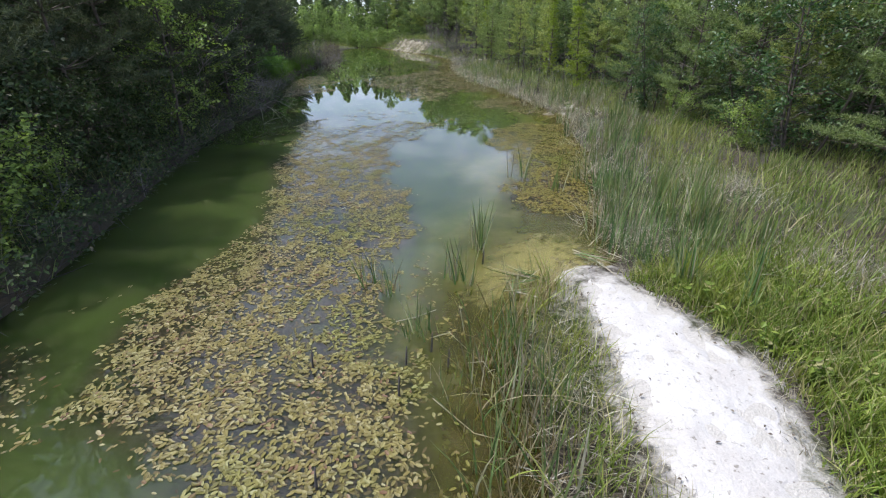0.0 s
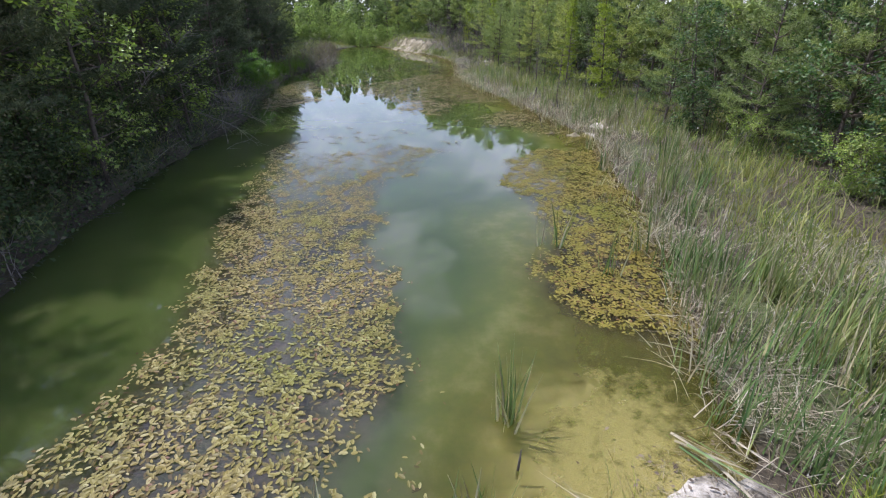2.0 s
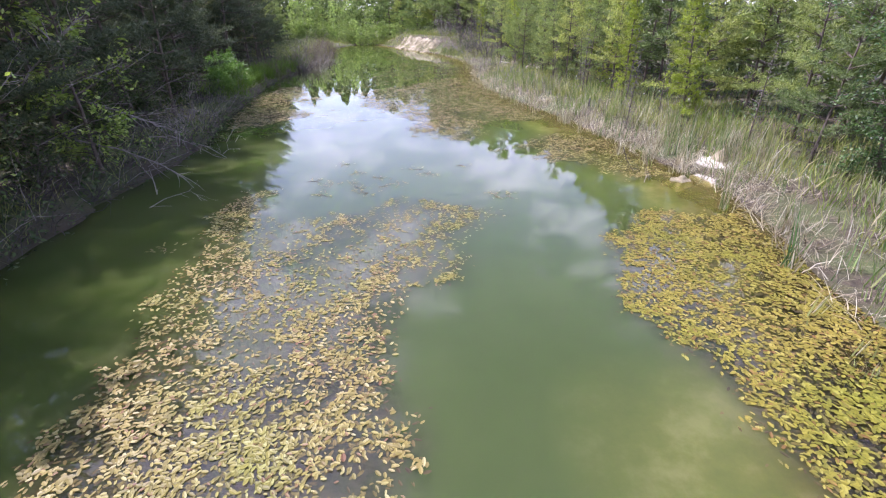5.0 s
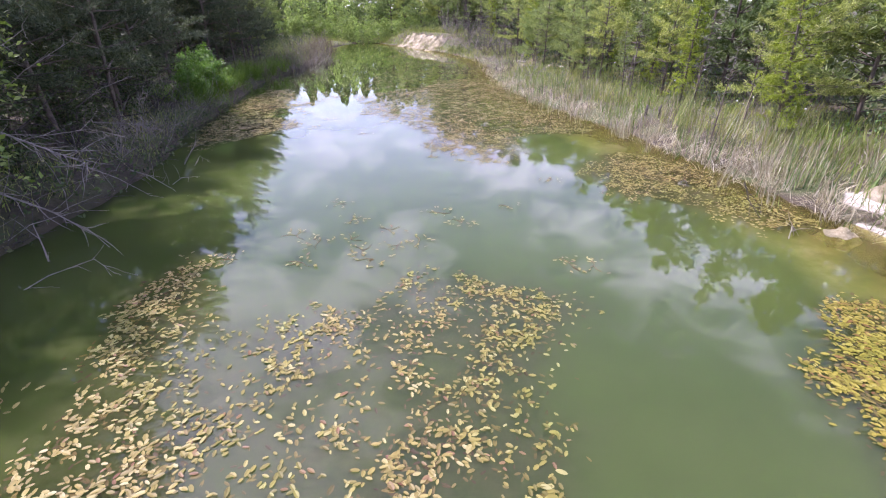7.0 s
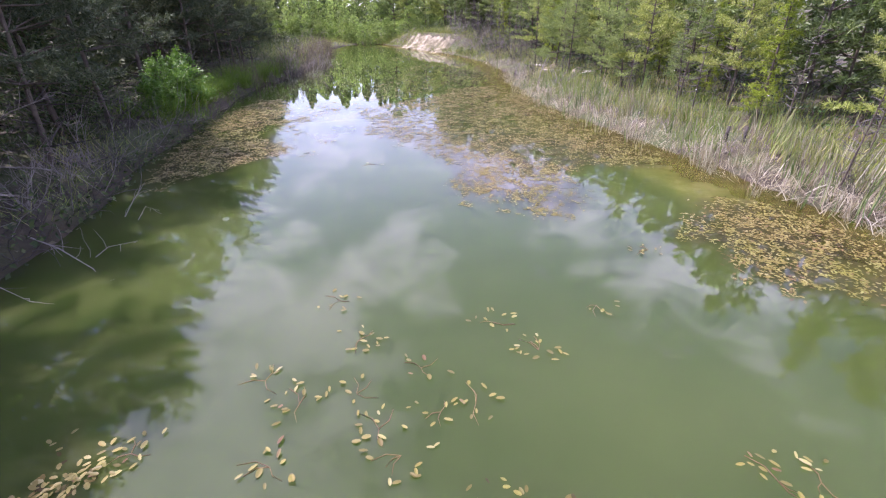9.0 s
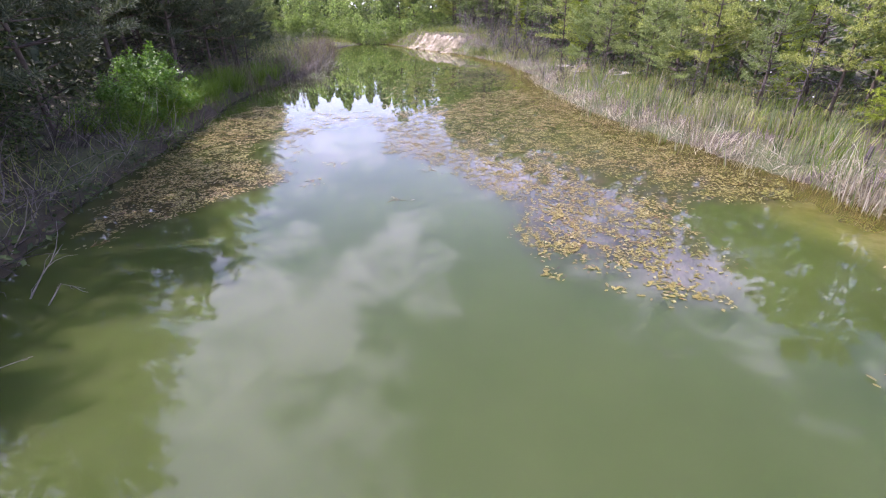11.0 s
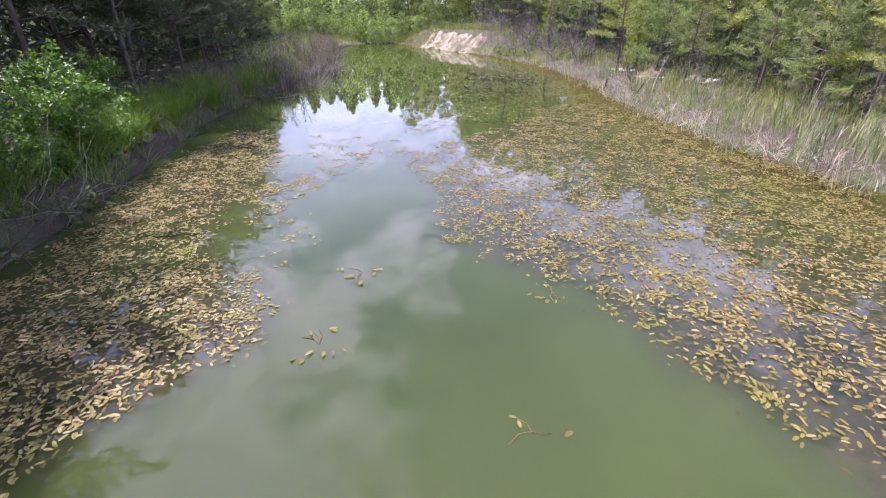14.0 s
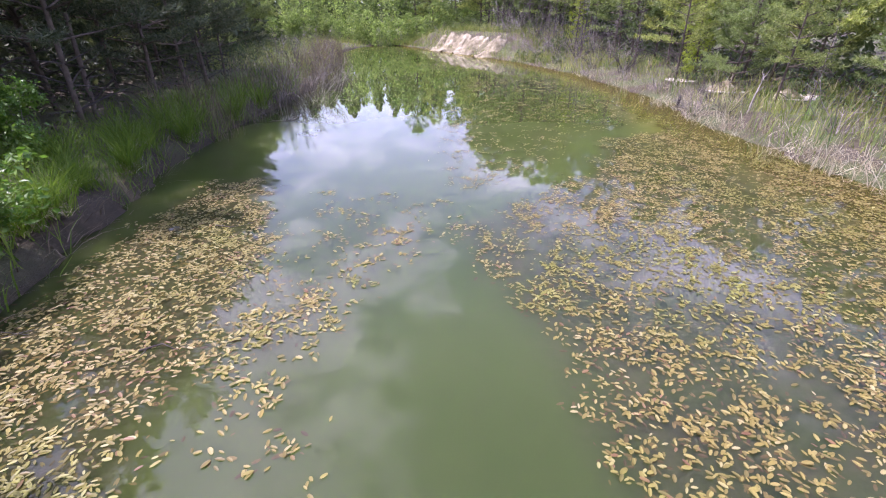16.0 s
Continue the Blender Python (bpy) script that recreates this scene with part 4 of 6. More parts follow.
stuff("spit_reeds", "thin green and brown cattails on the wet spit", "reeds", V, F, M_CATTAIL)
x, y = scatter(1500, (0.5, 2.1, -0.5, 4.6), lambda x, y: step(0.5, 0.1, np.abs(signed(x, y, POND) + 0.1)) * np.clip(-0.1 + 1.6 * ripple(x, y, 4.2, 5.0), 0.02, 1), r)
m = len(x)
V, F = blades(np.stack([x, y, zed(x, y)], 1), r.normal(0.5, 0.14, m).clip(0.2, 0.8), r.uniform(0.012, 0.022, m), np.abs(r.normal(0.2, 0.15, m)), np.abs(r.normal(0.3, 0.25, m)), 4, r)
stuff("spit_sedge", "bright yellow-green sedge blades on the wet spit", "sedge", V, F, M_GRASS)
x, y = scatter(5200, (0.6, 2.3, -0.5, 4.8), lambda x, y: step(-0.1, 0.15, -signed(x, y, POND)) * step(-0.05, 0.1, -signed(x, y, SAND_PATH)) * (x < 2.3) * np.clip(0.6 + 0.7 * ripple(x, y, 3.6, 3.0), 0.1, 1), r)
m = len(x)
V, F = blades(np.stack([x, y, np.maximum(zed(x, y), 0) + 0.012], 1), r.uniform(0.05, 0.14, m), r.uniform(0.006, 0.014, m), np.abs(r.normal(1.4, 0.5, m)), np.abs(r.normal(0.9, 0.4, m)), 3, r)
stuff("straw_litter", "pale flattened straw litter on the wet spit", "litter", V, F, M_DRY)

# left bank: sedge and grass in the light gaps
x, y = scatter(26000, (-7.5, -3.5, 26, 46), lambda x, y: step(-0.08, 0.06, -signed(x, y, POND)) * step(2.8, 1.2, -signed(x, y, POND)) * np.clip(0.35 + 1.1 * ripple(x, y, 2.0, 7.0), 0.03, 1), r)
m = len(x)
V, F = blades(np.stack([x, y, zed(x, y)], 1), (0.36 * (1 + 0.6 * ripple(x, y, 1.7, 2.0)) + r.normal(0, 0.11, m)).clip(0.1, 0.8), r.uniform(0.008, 0.018, m), np.abs(r.normal(0.2, 0.2, m)), np.abs(r.normal(0.35, 0.25, m)), 2, r)
stuff("bank_grass", "green grass on the low muddy bank", "grass", V, F, M_SEDGE)
x, y = scatter(9000, (-7.0, -4.0, 3, 26), lambda x, y: step(0.0, 0.3, -signed(x, y, POND)) * step(2.2, 0.6, -signed(x, y, POND)) * np.clip(0.3 + 0.8 * ripple(x, y, 1.6, 3.0), 0.0, 1), r)
m = len(x)
V, F = blades(np.stack([x, y, zed(x, y)], 1), r.normal(0.4, 0.14, m).clip(0.12, 0.8), r.uniform(0.006, 0.012, m), np.abs(r.normal(0.3, 0.25, m)), np.abs(r.normal(0.4, 0.3, m)), 2, r)
stuff("shade_grass", "thin grass on the shaded bank", "grass", V, F, M_MEADOW)

x, y = scatter(16000, (-6.0, -1.8, 33.5, 60), lambda x, y: step(0.7, 0.2, signed(x, y, POND) + 0.4 * ripple(x, y, 1.2)) * step(-1.8, -0.6, signed(x, y, POND)) * np.clip(0.4 + 0.8 * ripple(x, y, 1.9, 3.0), 0.0, 1), r)
m = len(x)
V, F = blades(np.stack([x, y, zed(x, y)], 1), r.normal(0.8, 0.25, m).clip(0.2, 1.4), r.uniform(0.008, 0.016, m), np.abs(r.normal(0.12, 0.14, m)), np.abs(r.normal(0.1, 0.2, m)), 3, r)
stuff("dry_reeds", "grey-brown dead reeds standing in the water", "reeds", V, F, M_OLD)

blade_meshes = []
for k in range(6):
    V, F = blades(np.zeros((1, 3)), np.array([1.0]), np.array([0.03]), np.array([0.01 + 0.02 * k]), np.array([0.02 + 0.05 * (k % 3)]), 4, np.random.default_rng(k))
    blade_meshes.append((mesh_of("blade", V, F, M_CATTAIL), mesh_of("blade", V, F, M_DRY)))


def cattail_clump(x, y, n, h, spread, dead=0.2, name="cattail_clump", label="clump of young green cattails standing in shallow water"):
    holder = thing(name, label, "cattail", (x, y, float(min(0, max(-0.12, ground_z(x, y))))), "cattail clumps")
    r = np.random.default_rng(int(abs(x * 977 + y * 131)) % 9999)
    for k in range(n):
        ob = child("blade", blade_meshes[int(r.integers(6))][int(r.random() < dead)], holder)
        ob.location = (r.normal(0, spread), r.normal(0, spread), -0.05)
        ob.rotation_euler = (r.normal(0, 0.08), r.normal(0, 0.08), r.uniform(0, 6.28))
        s = h * r.uniform(0.55, 1.1)
        ob.scale = (s, s, s)


for c in ((-0.17, 5.0, 13, 0.72, 0.06, 0.4), (0.07, 4.75, 16, 0.72, 0.07, 0.35), (0.37, 3.9, 22, 0.7, 0.08), (0.25, 3.85, 15, 0.6, 0.07), (1.42, 5.75, 27, 0.95, 0.05), (0.98, 4.86, 24, 0.8, 0.08),
          (0.78, 3.3, 15, 0.6, 0.1), (0.5, 3.05, 10, 0.55, 0.08), (1.3, 3.5, 27, 0.85, 0.12), (1.05, 2.9, 24, 0.8, 0.12), (0.7, 2.25, 14, 0.7, 0.1), (1.35, 2.6, 20, 0.75, 0.12),
          (1.2, 2.0, 24, 0.8, 0.14), (3.3, 6.0, 10, 0.7, 0.08), (3.0, 8.9, 10, 0.9, 0.08), (3.55, 8.0, 12, 0.9, 0.08)):
    cattail_clump(*c)


def bent_stalk(points, rad, label="fallen pale reed stalk lying on the shallows", mat=M_DRY):
    V, F = tube(points, [rad] * (len(points) - 1) + [rad * 0.5], 5)
    tagged(new("reed_stalk", mesh_of("reed_stalk", V, F, mat, True)), label, "reed stalk", "fallen reed stalks")


for pts in ([(0.35, 2.9, 0.02), (0.62, 2.45, 0.05), (0.95, 2.3, 0.03), (1.1, 1.9, 0.06)], [(0.45, 3.75, 0.02), (0.62, 3.6, 0.18), (0.78, 3.5, 0.03)],
            [(0.75, 3.3, 0.02), (0.85, 3.1, 0.2), (0.95, 3.05, 0.03)], [(0.1, 4.1, 0.02), (0.3, 4.0, 0.12), (0.55, 4.05, 0.16)],
            [(1.3, 4.55, 0.02), (1.6, 4.62, 0.1), (2.0, 4.5, 0.03)], [(0.9, 2.1, 0.02), (1.1, 2.25, 0.25), (1.35, 2.15, 0.05)]):
    bent_stalk(pts, 0.0045)
for x, y in ((0.42, 3.55), (0.55, 3.3), (0.15, 3.4), (-0.75, 3.5), (-0.6, 2.2), (1.37, 5.26), (0.05, 3.0)):
    bent_stalk([(x, y, -0.1), (x + 0.01, y, 0.1), (x + 0.02, y + 0.01, 0.22)], 0.011, "broken dark reed stub standing in water", M_DEAD_DARK)


def flattened_clump(x, y, n, length, az, fan, dead, label):
    """Reeds pressed flat, their blades fanning out from one foot."""
    holder = thing("flattened_reeds", label, "reeds", (x, y, max(0.0, float(ground_z(x, y)))), "flattened reeds")
    r = np.random.default_rng(int(abs(x * 977 + y * 131)) % 9999)
    for k in range(n):
        ob = child("blade", blade_meshes[int(r.integers(6))][int(r.random() < dead)], holder)
        turn = pose(r.normal(0, 0.06), r.normal(0, 0.06), 0.02 + 0.05 * r.random(), 0, 0, az + r.normal(0, fan)) @ pose(0, 0, 0, 0, r.uniform(72, 88), 0) @ pose(0, 0, 0, 0, 0, r.uniform(0, 360))
        s = length * r.uniform(0.5, 1.1)
        ob.matrix_basis = turn @ Matrix.Diagonal((s, s, s, 1))


flattened_clump(1.95, 4.72, 26, 0.7, 172, 22, 0.45, "flattened green and straw reeds lying in shallow water")
flattened_clump(1.55, 4.45, 18, 0.6, 30, 40, 0.4, "flattened green and straw reeds lying in shallow water")
flattened_clump(2.76, 5.22, 9, 0.85, -66, 9, 0.8, "fallen bundle of straw-coloured reeds beside the path end")
flattened_clump(3.15, 5.3, 12, 0.6, -100, 40, 0.8, "fallen bundle of straw-coloured reeds beside the path end")
flattened_clump(3.9, 6.1, 14, 0.7, 200, 35, 0.7, "broken pale reeds leaning over the water's edge")
flattened_clump(4.5, 7.6, 14, 0.7, 190, 35, 0.7, "broken pale reeds leaning over the water's edge")


def flat_leaves(C, r, size=0.05, flat=0.5):
    """A small folded four-cornered leaf at every point of C."""
    n = len(C)
    nrm = r.normal(0, 1, (n, 3))
    nrm[:, 2] = np.abs(nrm[:, 2]) + flat
    nrm /= np.linalg.norm(nrm, axis=1, keepdims=True)
    a = np.cross(nrm, r.normal(0, 1, (n, 3)))
    a /= np.linalg.norm(a, axis=1, keepdims=True)
    b = np.cross(nrm, a)
    s = size * r.uniform(0.6, 1.25, (n, 1))
    V = np.stack([C - a * s, C + b * s * 0.55 + nrm * s * 0.15, C + a * s, C - b * s * 0.55 + nrm * s * 0.15], 1).reshape(-1, 3)
    i = (np.arange(n) * 4)[:, None]
    F = np.concatenate([i + np.array([0, 1, 2]), i + np.array([0, 2, 3])], 0)
    return V, F


def leafy_herb(x, y, h, seed):
    """A broad-leaved weed: upright stems with pairs of pointed leaves."""
    r = np.random.default_rng(seed)
    holder = thing("leafy_herb", "yellow-green broad-leaved weed in the grass", "weed", (x, y, float(ground_z(x, y))), "broad-leaved weeds")
    C = []
    for k in range(4):
        a, q = r.uniform(0, 6.28), h * r.uniform(0.7, 1.1)
        tip = Vector((0.12 * math.cos(a), 0.12 * math.sin(a), q))
        V, F = tube([(0, 0, -0.02), tip * 0.5 + Vector((0.01, 0, 0)), tip], [0.004, 0.003, 0.002], 4)
        child("stem", mesh_of("stem", V, F, M_SEDGE, True), holder)
        for j in range(9):
            b = r.uniform(0, 6.28)
            C.append(tip * (0.25 + 0.085 * j) + Vector((0.04 * math.cos(b), 0.04 * math.sin(b), 0)))
    V, F = flat_leaves(np.array([tuple(c) for c in C]), r, 0.04, 1.5)
    child("leaves", mesh_of("leaves", V, F, M_GRASS), holder, kind="stuff")


for k, (x, y) in enumerate(((3.62, 2.9), (3.75, 2.5), (3.55, 3.4), (4.0, 2.2), (3.7, 3.7), (4.2, 2.9), (3.9, 1.8), (4.4, 2.4), (4.1, 3.5), (3.5, 4.0), (4.6, 3.2), (3.8, 3.1))):
    leafy_herb(x, y, 0.26 + 0.08 * math.sin(k * 2.1), 900 + k)


def sedge_tuft(x, y, n, h):
    r = np.random.default_rng(int(abs(x * 313 + y * 71)))
    P = np.stack([r.normal(0, 0.09, n), r.normal(0, 0.09, n), np.zeros(n)], 1)
    V, F = blades(P, r.normal(h, 0.12, n).clip(0.2, 1.3), r.uniform(0.007, 0.013, n), np.abs(r.normal(0.25, 0.15, n)), np.abs(r.normal(0.45, 0.2, n)), 4, r)
    holder = thing("sedge_tuft", "arching bright green sedge tuft at the water's edge", "sedge", (x, y, float(ground_z(x, y))), "sedge tufts")
    child("blade_mass", mesh_of("blade_mass", V, F, M_SEDGE), holder, kind="stuff")
    V, F = blades(P[: n // 4], r.uniform(0.15, 0.35, n // 4), r.uniform(0.008, 0.013, n // 4), np.abs(r.normal(0.4, 0.2, n // 4)), np.abs(r.normal(1.0, 0.3, n // 4)), 3, r)
    child("dead_skirt", mesh_of("dead_skirt", V, F, M_DRY), holder, "straw-coloured dead skirt", kind="stuff")


for s in ((-4.75, 29.3, 220, 0.75), (-4.85, 28.1, 200, 0.7), (-4.7, 31.0, 180, 0.65), (-4.6, 33.0, 200, 0.75), (-4.3, 35.2, 200, 0.8), (-4.0, 36.6, 160, 0.7), (-5.0, 26.7, 150, 0.6), (-4.8, 28.9, 200, 0.55), (-4.95, 30.2, 180, 0.6), (-5.1, 31.8, 200, 0.7), (-4.95, 32.3, 160, 0.5), (-5.2, 33.6, 200, 0.7), (-4.85, 34.2, 180, 0.6), (-4.9, 27.6, 160, 0.5), (-4.7, 26.0, 120, 0.45), (-5.5, 30.9, 200, 0.7), (-4.4, 36.0, 180, 0.6),
          (-4.55, 4.9, 120, 0.45)):
    sedge_tuft(*s)

r = np.random.default_rng(55)
x, y = scatter(2600, (1.7, 3.8, 0.5, 5.6), lambda x, y: np.clip(np.exp(-((signed(x, y, SAND_PATH) - 0.02) / 0.13) ** 2) * 0.5 + 0.9 * np.exp(-((x - 2.5) / 0.45) ** 2 - ((y - 5.0) / 0.3) ** 2) + 0.02, 0, 1) * np.clip(0.5 + ripple(x, y, 6.0, 2.0), 0.05, 1), r)
V, F = flat_leaves(np.stack([x, y, np.maximum(zed(x, y), 0.0) + 0.03], 1), r, 0.022, 2.5)
stuff("plant_debris", "dark bits of dead leaf and bark on the sand", "debris", V, F, M_OLD)

# ---- trees ----


def limb_path(p, d, length, r, droop=0.0, n=4, wob=0.12):
    pts = [Vector(p)]
    d = Vector(d).normalized()
    for k in range(n):
        d = (d + Vector((r.normal(0, wob), r.normal(0, wob), r.normal(0, wob) + droop))).normalized()
        pts.append(pts[-1] + d * (length / n))
    return pts


def needle_tufts(C, D, r, count=8, length=0.09, width=0.010):
    """Bundles of thin needles at the points C that lean along D."""
    n = len(C)
    rnd = r.normal(0, 1, (n, count, 3))
    rnd /= np.linalg.norm(rnd, axis=2, keepdims=True)
    a = rnd * 0.95 + D[:, None, :] * 0.75
    a /= np.linalg.norm(a, axis=2, keepdims=True)
    side = np.cross(a, r.normal(0, 1, (n, count, 3)))
    side /= np.linalg.norm(side, axis=2, keepdims=True)
    L = length * r.uniform(0.7, 1.3, (n, count, 1))
    base = C[:, None, :] + 0.01 * rnd
    V = np.stack([base - side * width, base + side * width, base + a * L], 2).reshape(-1, 3)
    F = np.arange(len(V)).reshape(-1, 3)
    return V, F


def pine(h, seed, needles=M_PINE, name="pine_tree", label="young pine with grey-green needles", bare=0.22, spread=1.0, larch=False, tuft=6, cat="pine", far=False, dry=M_DEAD_DARK):
    r = np.random.default_rng(seed)
    holder = thing(name, label, cat)
    lean = r.normal(0, 0.03, 2)
    tp = [Vector((lean[0] * z * h, lean[1] * z * h, z * h)) for z in (-0.02, 0.15, 0.35, 0.6, 0.85, 1.0)]
    V, F = tube(tp, [0.009 * h, 0.0075 * h, 0.006 * h, 0.004 * h, 0.0025 * h, 0.001 * h], 6)
    child("trunk", mesh_of("trunk", V, F, M_BARK, True), holder)
    limbs, dead = Soup(), Soup()
    C, D = [], []
    z = 0.06 * h
    while z < 0.985 * h:
        s = z / h
        c = Vector((lean[0] * z, lean[1] * z, z))
        live = s > bare
        reach = spread * h * (0.27 * (1 - s) ** 0.7 + 0.03) * (0.75 if not live else 1.0)
        for k in range(int(r.integers(4, 7)) if live else int(r.integers(2, 5))):
            a = r.uniform(0, 6.28)
            up = (0.05 + 0.5 * s) if live else r.normal(0.25, 0.35)
            L = reach * r.uniform(0.65, 1.15)
            pts = limb_path(c, (math.cos(a), math.sin(a), up), L, r, 0.06 if live and not larch else -0.04, 3, 0.10)
            V, F = tube(pts, [0.006 + 0.010 * L, 0.005 + 0.006 * L, 0.004, 0.002], 3)
            (limbs if live else dead).add(V, F)
            steps = np.linspace(0.28, 1.0, max(3, int(L / 0.11 if larch else L / 0.17))) ** 0.8
            for t in steps:
                q = t * 3
                i = min(int(q), 2)
                p = pts[i].lerp(pts[i + 1], q - i)
                d = (pts[i + 1] - pts[i]).normalized()
                if live and larch:
                    for _ in range(2):
                        w = Vector(r.normal(0, 1, 3)) * (0.05 + 0.115 * L * (1.1 - t))
                        w.z = w.z * 0.55 - 0.06
                        C.append(p + w)
                        D.append((d + w.normalized() * 0.6 - Vector((0, 0, 0.2))).normalized())
                elif live:
                    side = d.cross(Vector((0, 0, 1))).normalized()
                    for turn in (-1, 1) if t < 0.99 else (-1, 0, 1):
                        way = (d * 0.8 + side * turn * 0.8 * (1.1 - 0.6 * t) + Vector((0, 0, 0.32)) + Vector(r.normal(0, 0.16, 3))).normalized()
                        run = (0.11 + 0.26 * L * (1.08 - t)) * r.uniform(0.65, 1.25)
                        many = max(2, int(run / (0.09 if far else 0.05)))
                        for j in range(many):
                            C.append(p + way * run * (j + 1) / many + Vector(r.normal(0, 0.014, 3)))
                            D.append(way)
                elif r.random() < (0.2 if far else 0.5):
                    tw = limb_path(p, d + Vector(r.normal(0, 0.7, 3)), 0.22 * L + 0.08, r, 0, 2, 0.3)
                    dead.add(*tube(tw, [0.005, 0.003, 0.0015], 3))
        z += r.uniform(0.045, 0.075) * h if not larch else r.uniform(0.03, 0.05) * h
    for k in range(6):
        C.append(tp[-1] + Vector(r.normal(0, 0.03, 3)))
        D.append(Vector((0, 0, 1)))
    child("branchwork", limbs.mesh("branchwork", M_BARK), holder, kind="stuff")
    if dead.v:
        child("dead_branchwork", dead.mesh("dead_branchwork", dry), holder, "bare grey dead lower limbs", "stuff")
    V, F = needle_tufts(np.array(C), np.array(D), r, tuft, 0.10 if larch else 0.15 if far else 0.10, 0.007 if larch else 0.018 if far else 0.009)
    child("crown", mesh_of("crown", V, F, needles), holder, kind="stuff")
    return holder


def broadleaf(h, seed, leaves, name, label, size=0.05, width=0.5, low=0.25, stems=1, twigs=16, per=46, bark_mat=M_BARK_GREY, cat="tree", gap=0.3):
    r = np.random.default_rng(seed)
    holder = thing(name, label, cat)
    limbs = Soup()
    C = []
    for sidx in range(stems):
        a0 = r.uniform(0, 6.28)
        off = Vector((math.cos(a0), math.sin(a0), 0)) * (0.06 * h if stems > 1 else 0)
        tip = off * (4.0 if stems > 1 else 0) + Vector((r.normal(0, 0.05) * h, r.normal(0, 0.05) * h, h * r.uniform(0.8, 1.0)))
        base = off + Vector((0, 0, -0.03 * h))
        tp = [base.lerp(tip, t) + Vector((r.normal(0, 0.012), r.normal(0, 0.012), 0)) * h * (0 < t < 1) for t in (0, 0.2, 0.4, 0.6, 0.8, 1)]
        rad = (0.014 if stems > 1 else 0.009) * h / math.sqrt(stems)
        V, F = tube(tp, [rad, rad * 0.85, rad * 0.7, rad * 0.5, rad * 0.3, rad * 0.1], 7)
        child("trunk" if stems == 1 else "stem", mesh_of("trunk", V, F, bark_mat, True), holder)
        for k in range(twigs):
            s = r.uniform(low, 0.97)
            q = s * 5
            i = min(int(q), 4)
            c = tp[i].lerp(tp[i + 1], q - i)
            a = r.uniform(0, 6.28)
            L = h * width * 0.55 * (1.05 - abs(s - 0.5)) * r.uniform(0.5, 1.1)
            pts = limb_path(c, (math.cos(a), math.sin(a), r.uniform(0.1, 0.9)), L, r, -0.02, 5, 0.18)
            limbs.add(*tube(pts, [rad * 0.35, rad * 0.28, rad * 0.2, rad * 0.14, rad * 0.09, 0.002], 4))
            for _ in range(4):
                j = int(r.integers(1, 5))
                sub = limb_path(pts[j], Vector(r.normal(0, 1, 3)) + Vector((0, 0, 0.3)), L * 0.4, r, -0.03, 3, 0.2)
                limbs.add(*tube(sub, [rad * 0.12, rad * 0.09, rad * 0.06, 0.0015], 3))
                if r.random() < gap:
                    continue
                for t in r.uniform(0.2, 1.05, per // 4):
                    q2 = min(t * 3, 2.999)
                    C.append(sub[int(q2)].lerp(sub[int(q2) + 1], q2 - int(q2)) + Vector(r.normal(0, 0.045 + 0.03 * L, 3)))
            for t in r.uniform(0.35, 1.0, per // 5):
                q2 = min(t * 5, 4.999)
                C.append(pts[int(q2)].lerp(pts[int(q2) + 1], q2 - int(q2)) + Vector(r.normal(0, 0.06, 3)))
    child("branchwork", limbs.mesh("branchwork", bark_mat), holder, kind="stuff")
    V, F = flat_leaves(np.array(C), r, size)
    child("crown", mesh_of("crown", V, F, leaves), holder, kind="stuff")
    return holder


def bare_shrub(h, seed, name="dead_shrub", label="bare grey dead shrub with tangled twigs", mat=M_DEAD, stems=9, flat=0.0):
    r = np.random.default_rng(seed)
    holder = thing(name, label, "shrub")
    soup = Soup()
    for k in range(stems):
        a = r.uniform(0, 6.28)
        d = Vector((math.cos(a), math.sin(a), r.uniform(0.5, 2.2) * (1 - flat) + 0.15))
        L = h * r.uniform(0.6, 1.15)
        pts = limb_path((r.normal(0, 0.06), r.normal(0, 0.06), -0.05), d, L, r, -0.01, 6, 0.14)
        soup.add(*tube(pts, [0.014, 0.012, 0.010, 0.008, 0.006, 0.004, 0.002], 4))
        for _ in range(6):
            j = int(r.integers(1, 6))
            sub = limb_path(pts[j], (pts[j] - pts[j - 1]).normalized() + Vector(r.normal(0, 0.55, 3)), L * r.uniform(0.2, 0.45), r, 0, 3, 0.2)
            soup.add(*tube(sub, [0.006, 0.005, 0.003, 0.0015], 3))
            for _ in range(1):
                s2 = limb_path(sub[int(r.integers(1, 3))], Vector(r.normal(0, 1, 3)), L * 0.15, r, 0, 2, 0.3)
                soup.add(*tube(s2, [0.003, 0.002, 0.001], 3))
    child("twig_tangle", soup.mesh("twig_tangle", mat), holder, kind="stuff")
    return holder


def plant(protos, spots, group, seed=0):
    """Stands one of the protos, already built, or a copy of one, at each spot (x, y, height factor)."""
    r = np.random.default_rng(seed)
    unused = list(protos)
    for k, (x, y, s) in enumerate(spots):
        p = protos[k % len(protos)]
        m = pose(x, y, float(max(ground_z(x, y), -0.3)) - 0.03, r.normal(0, 1.5), r.normal(0, 1.5), r.uniform(0, 360)) @ Matrix.Diagonal((s, s, s * r.uniform(0.93, 1.07), 1))
        if p in unused:
            unused.remove(p)
            p.matrix_basis = m
            tagged(p, group=group)
        else:
            copy_thing(p, m)


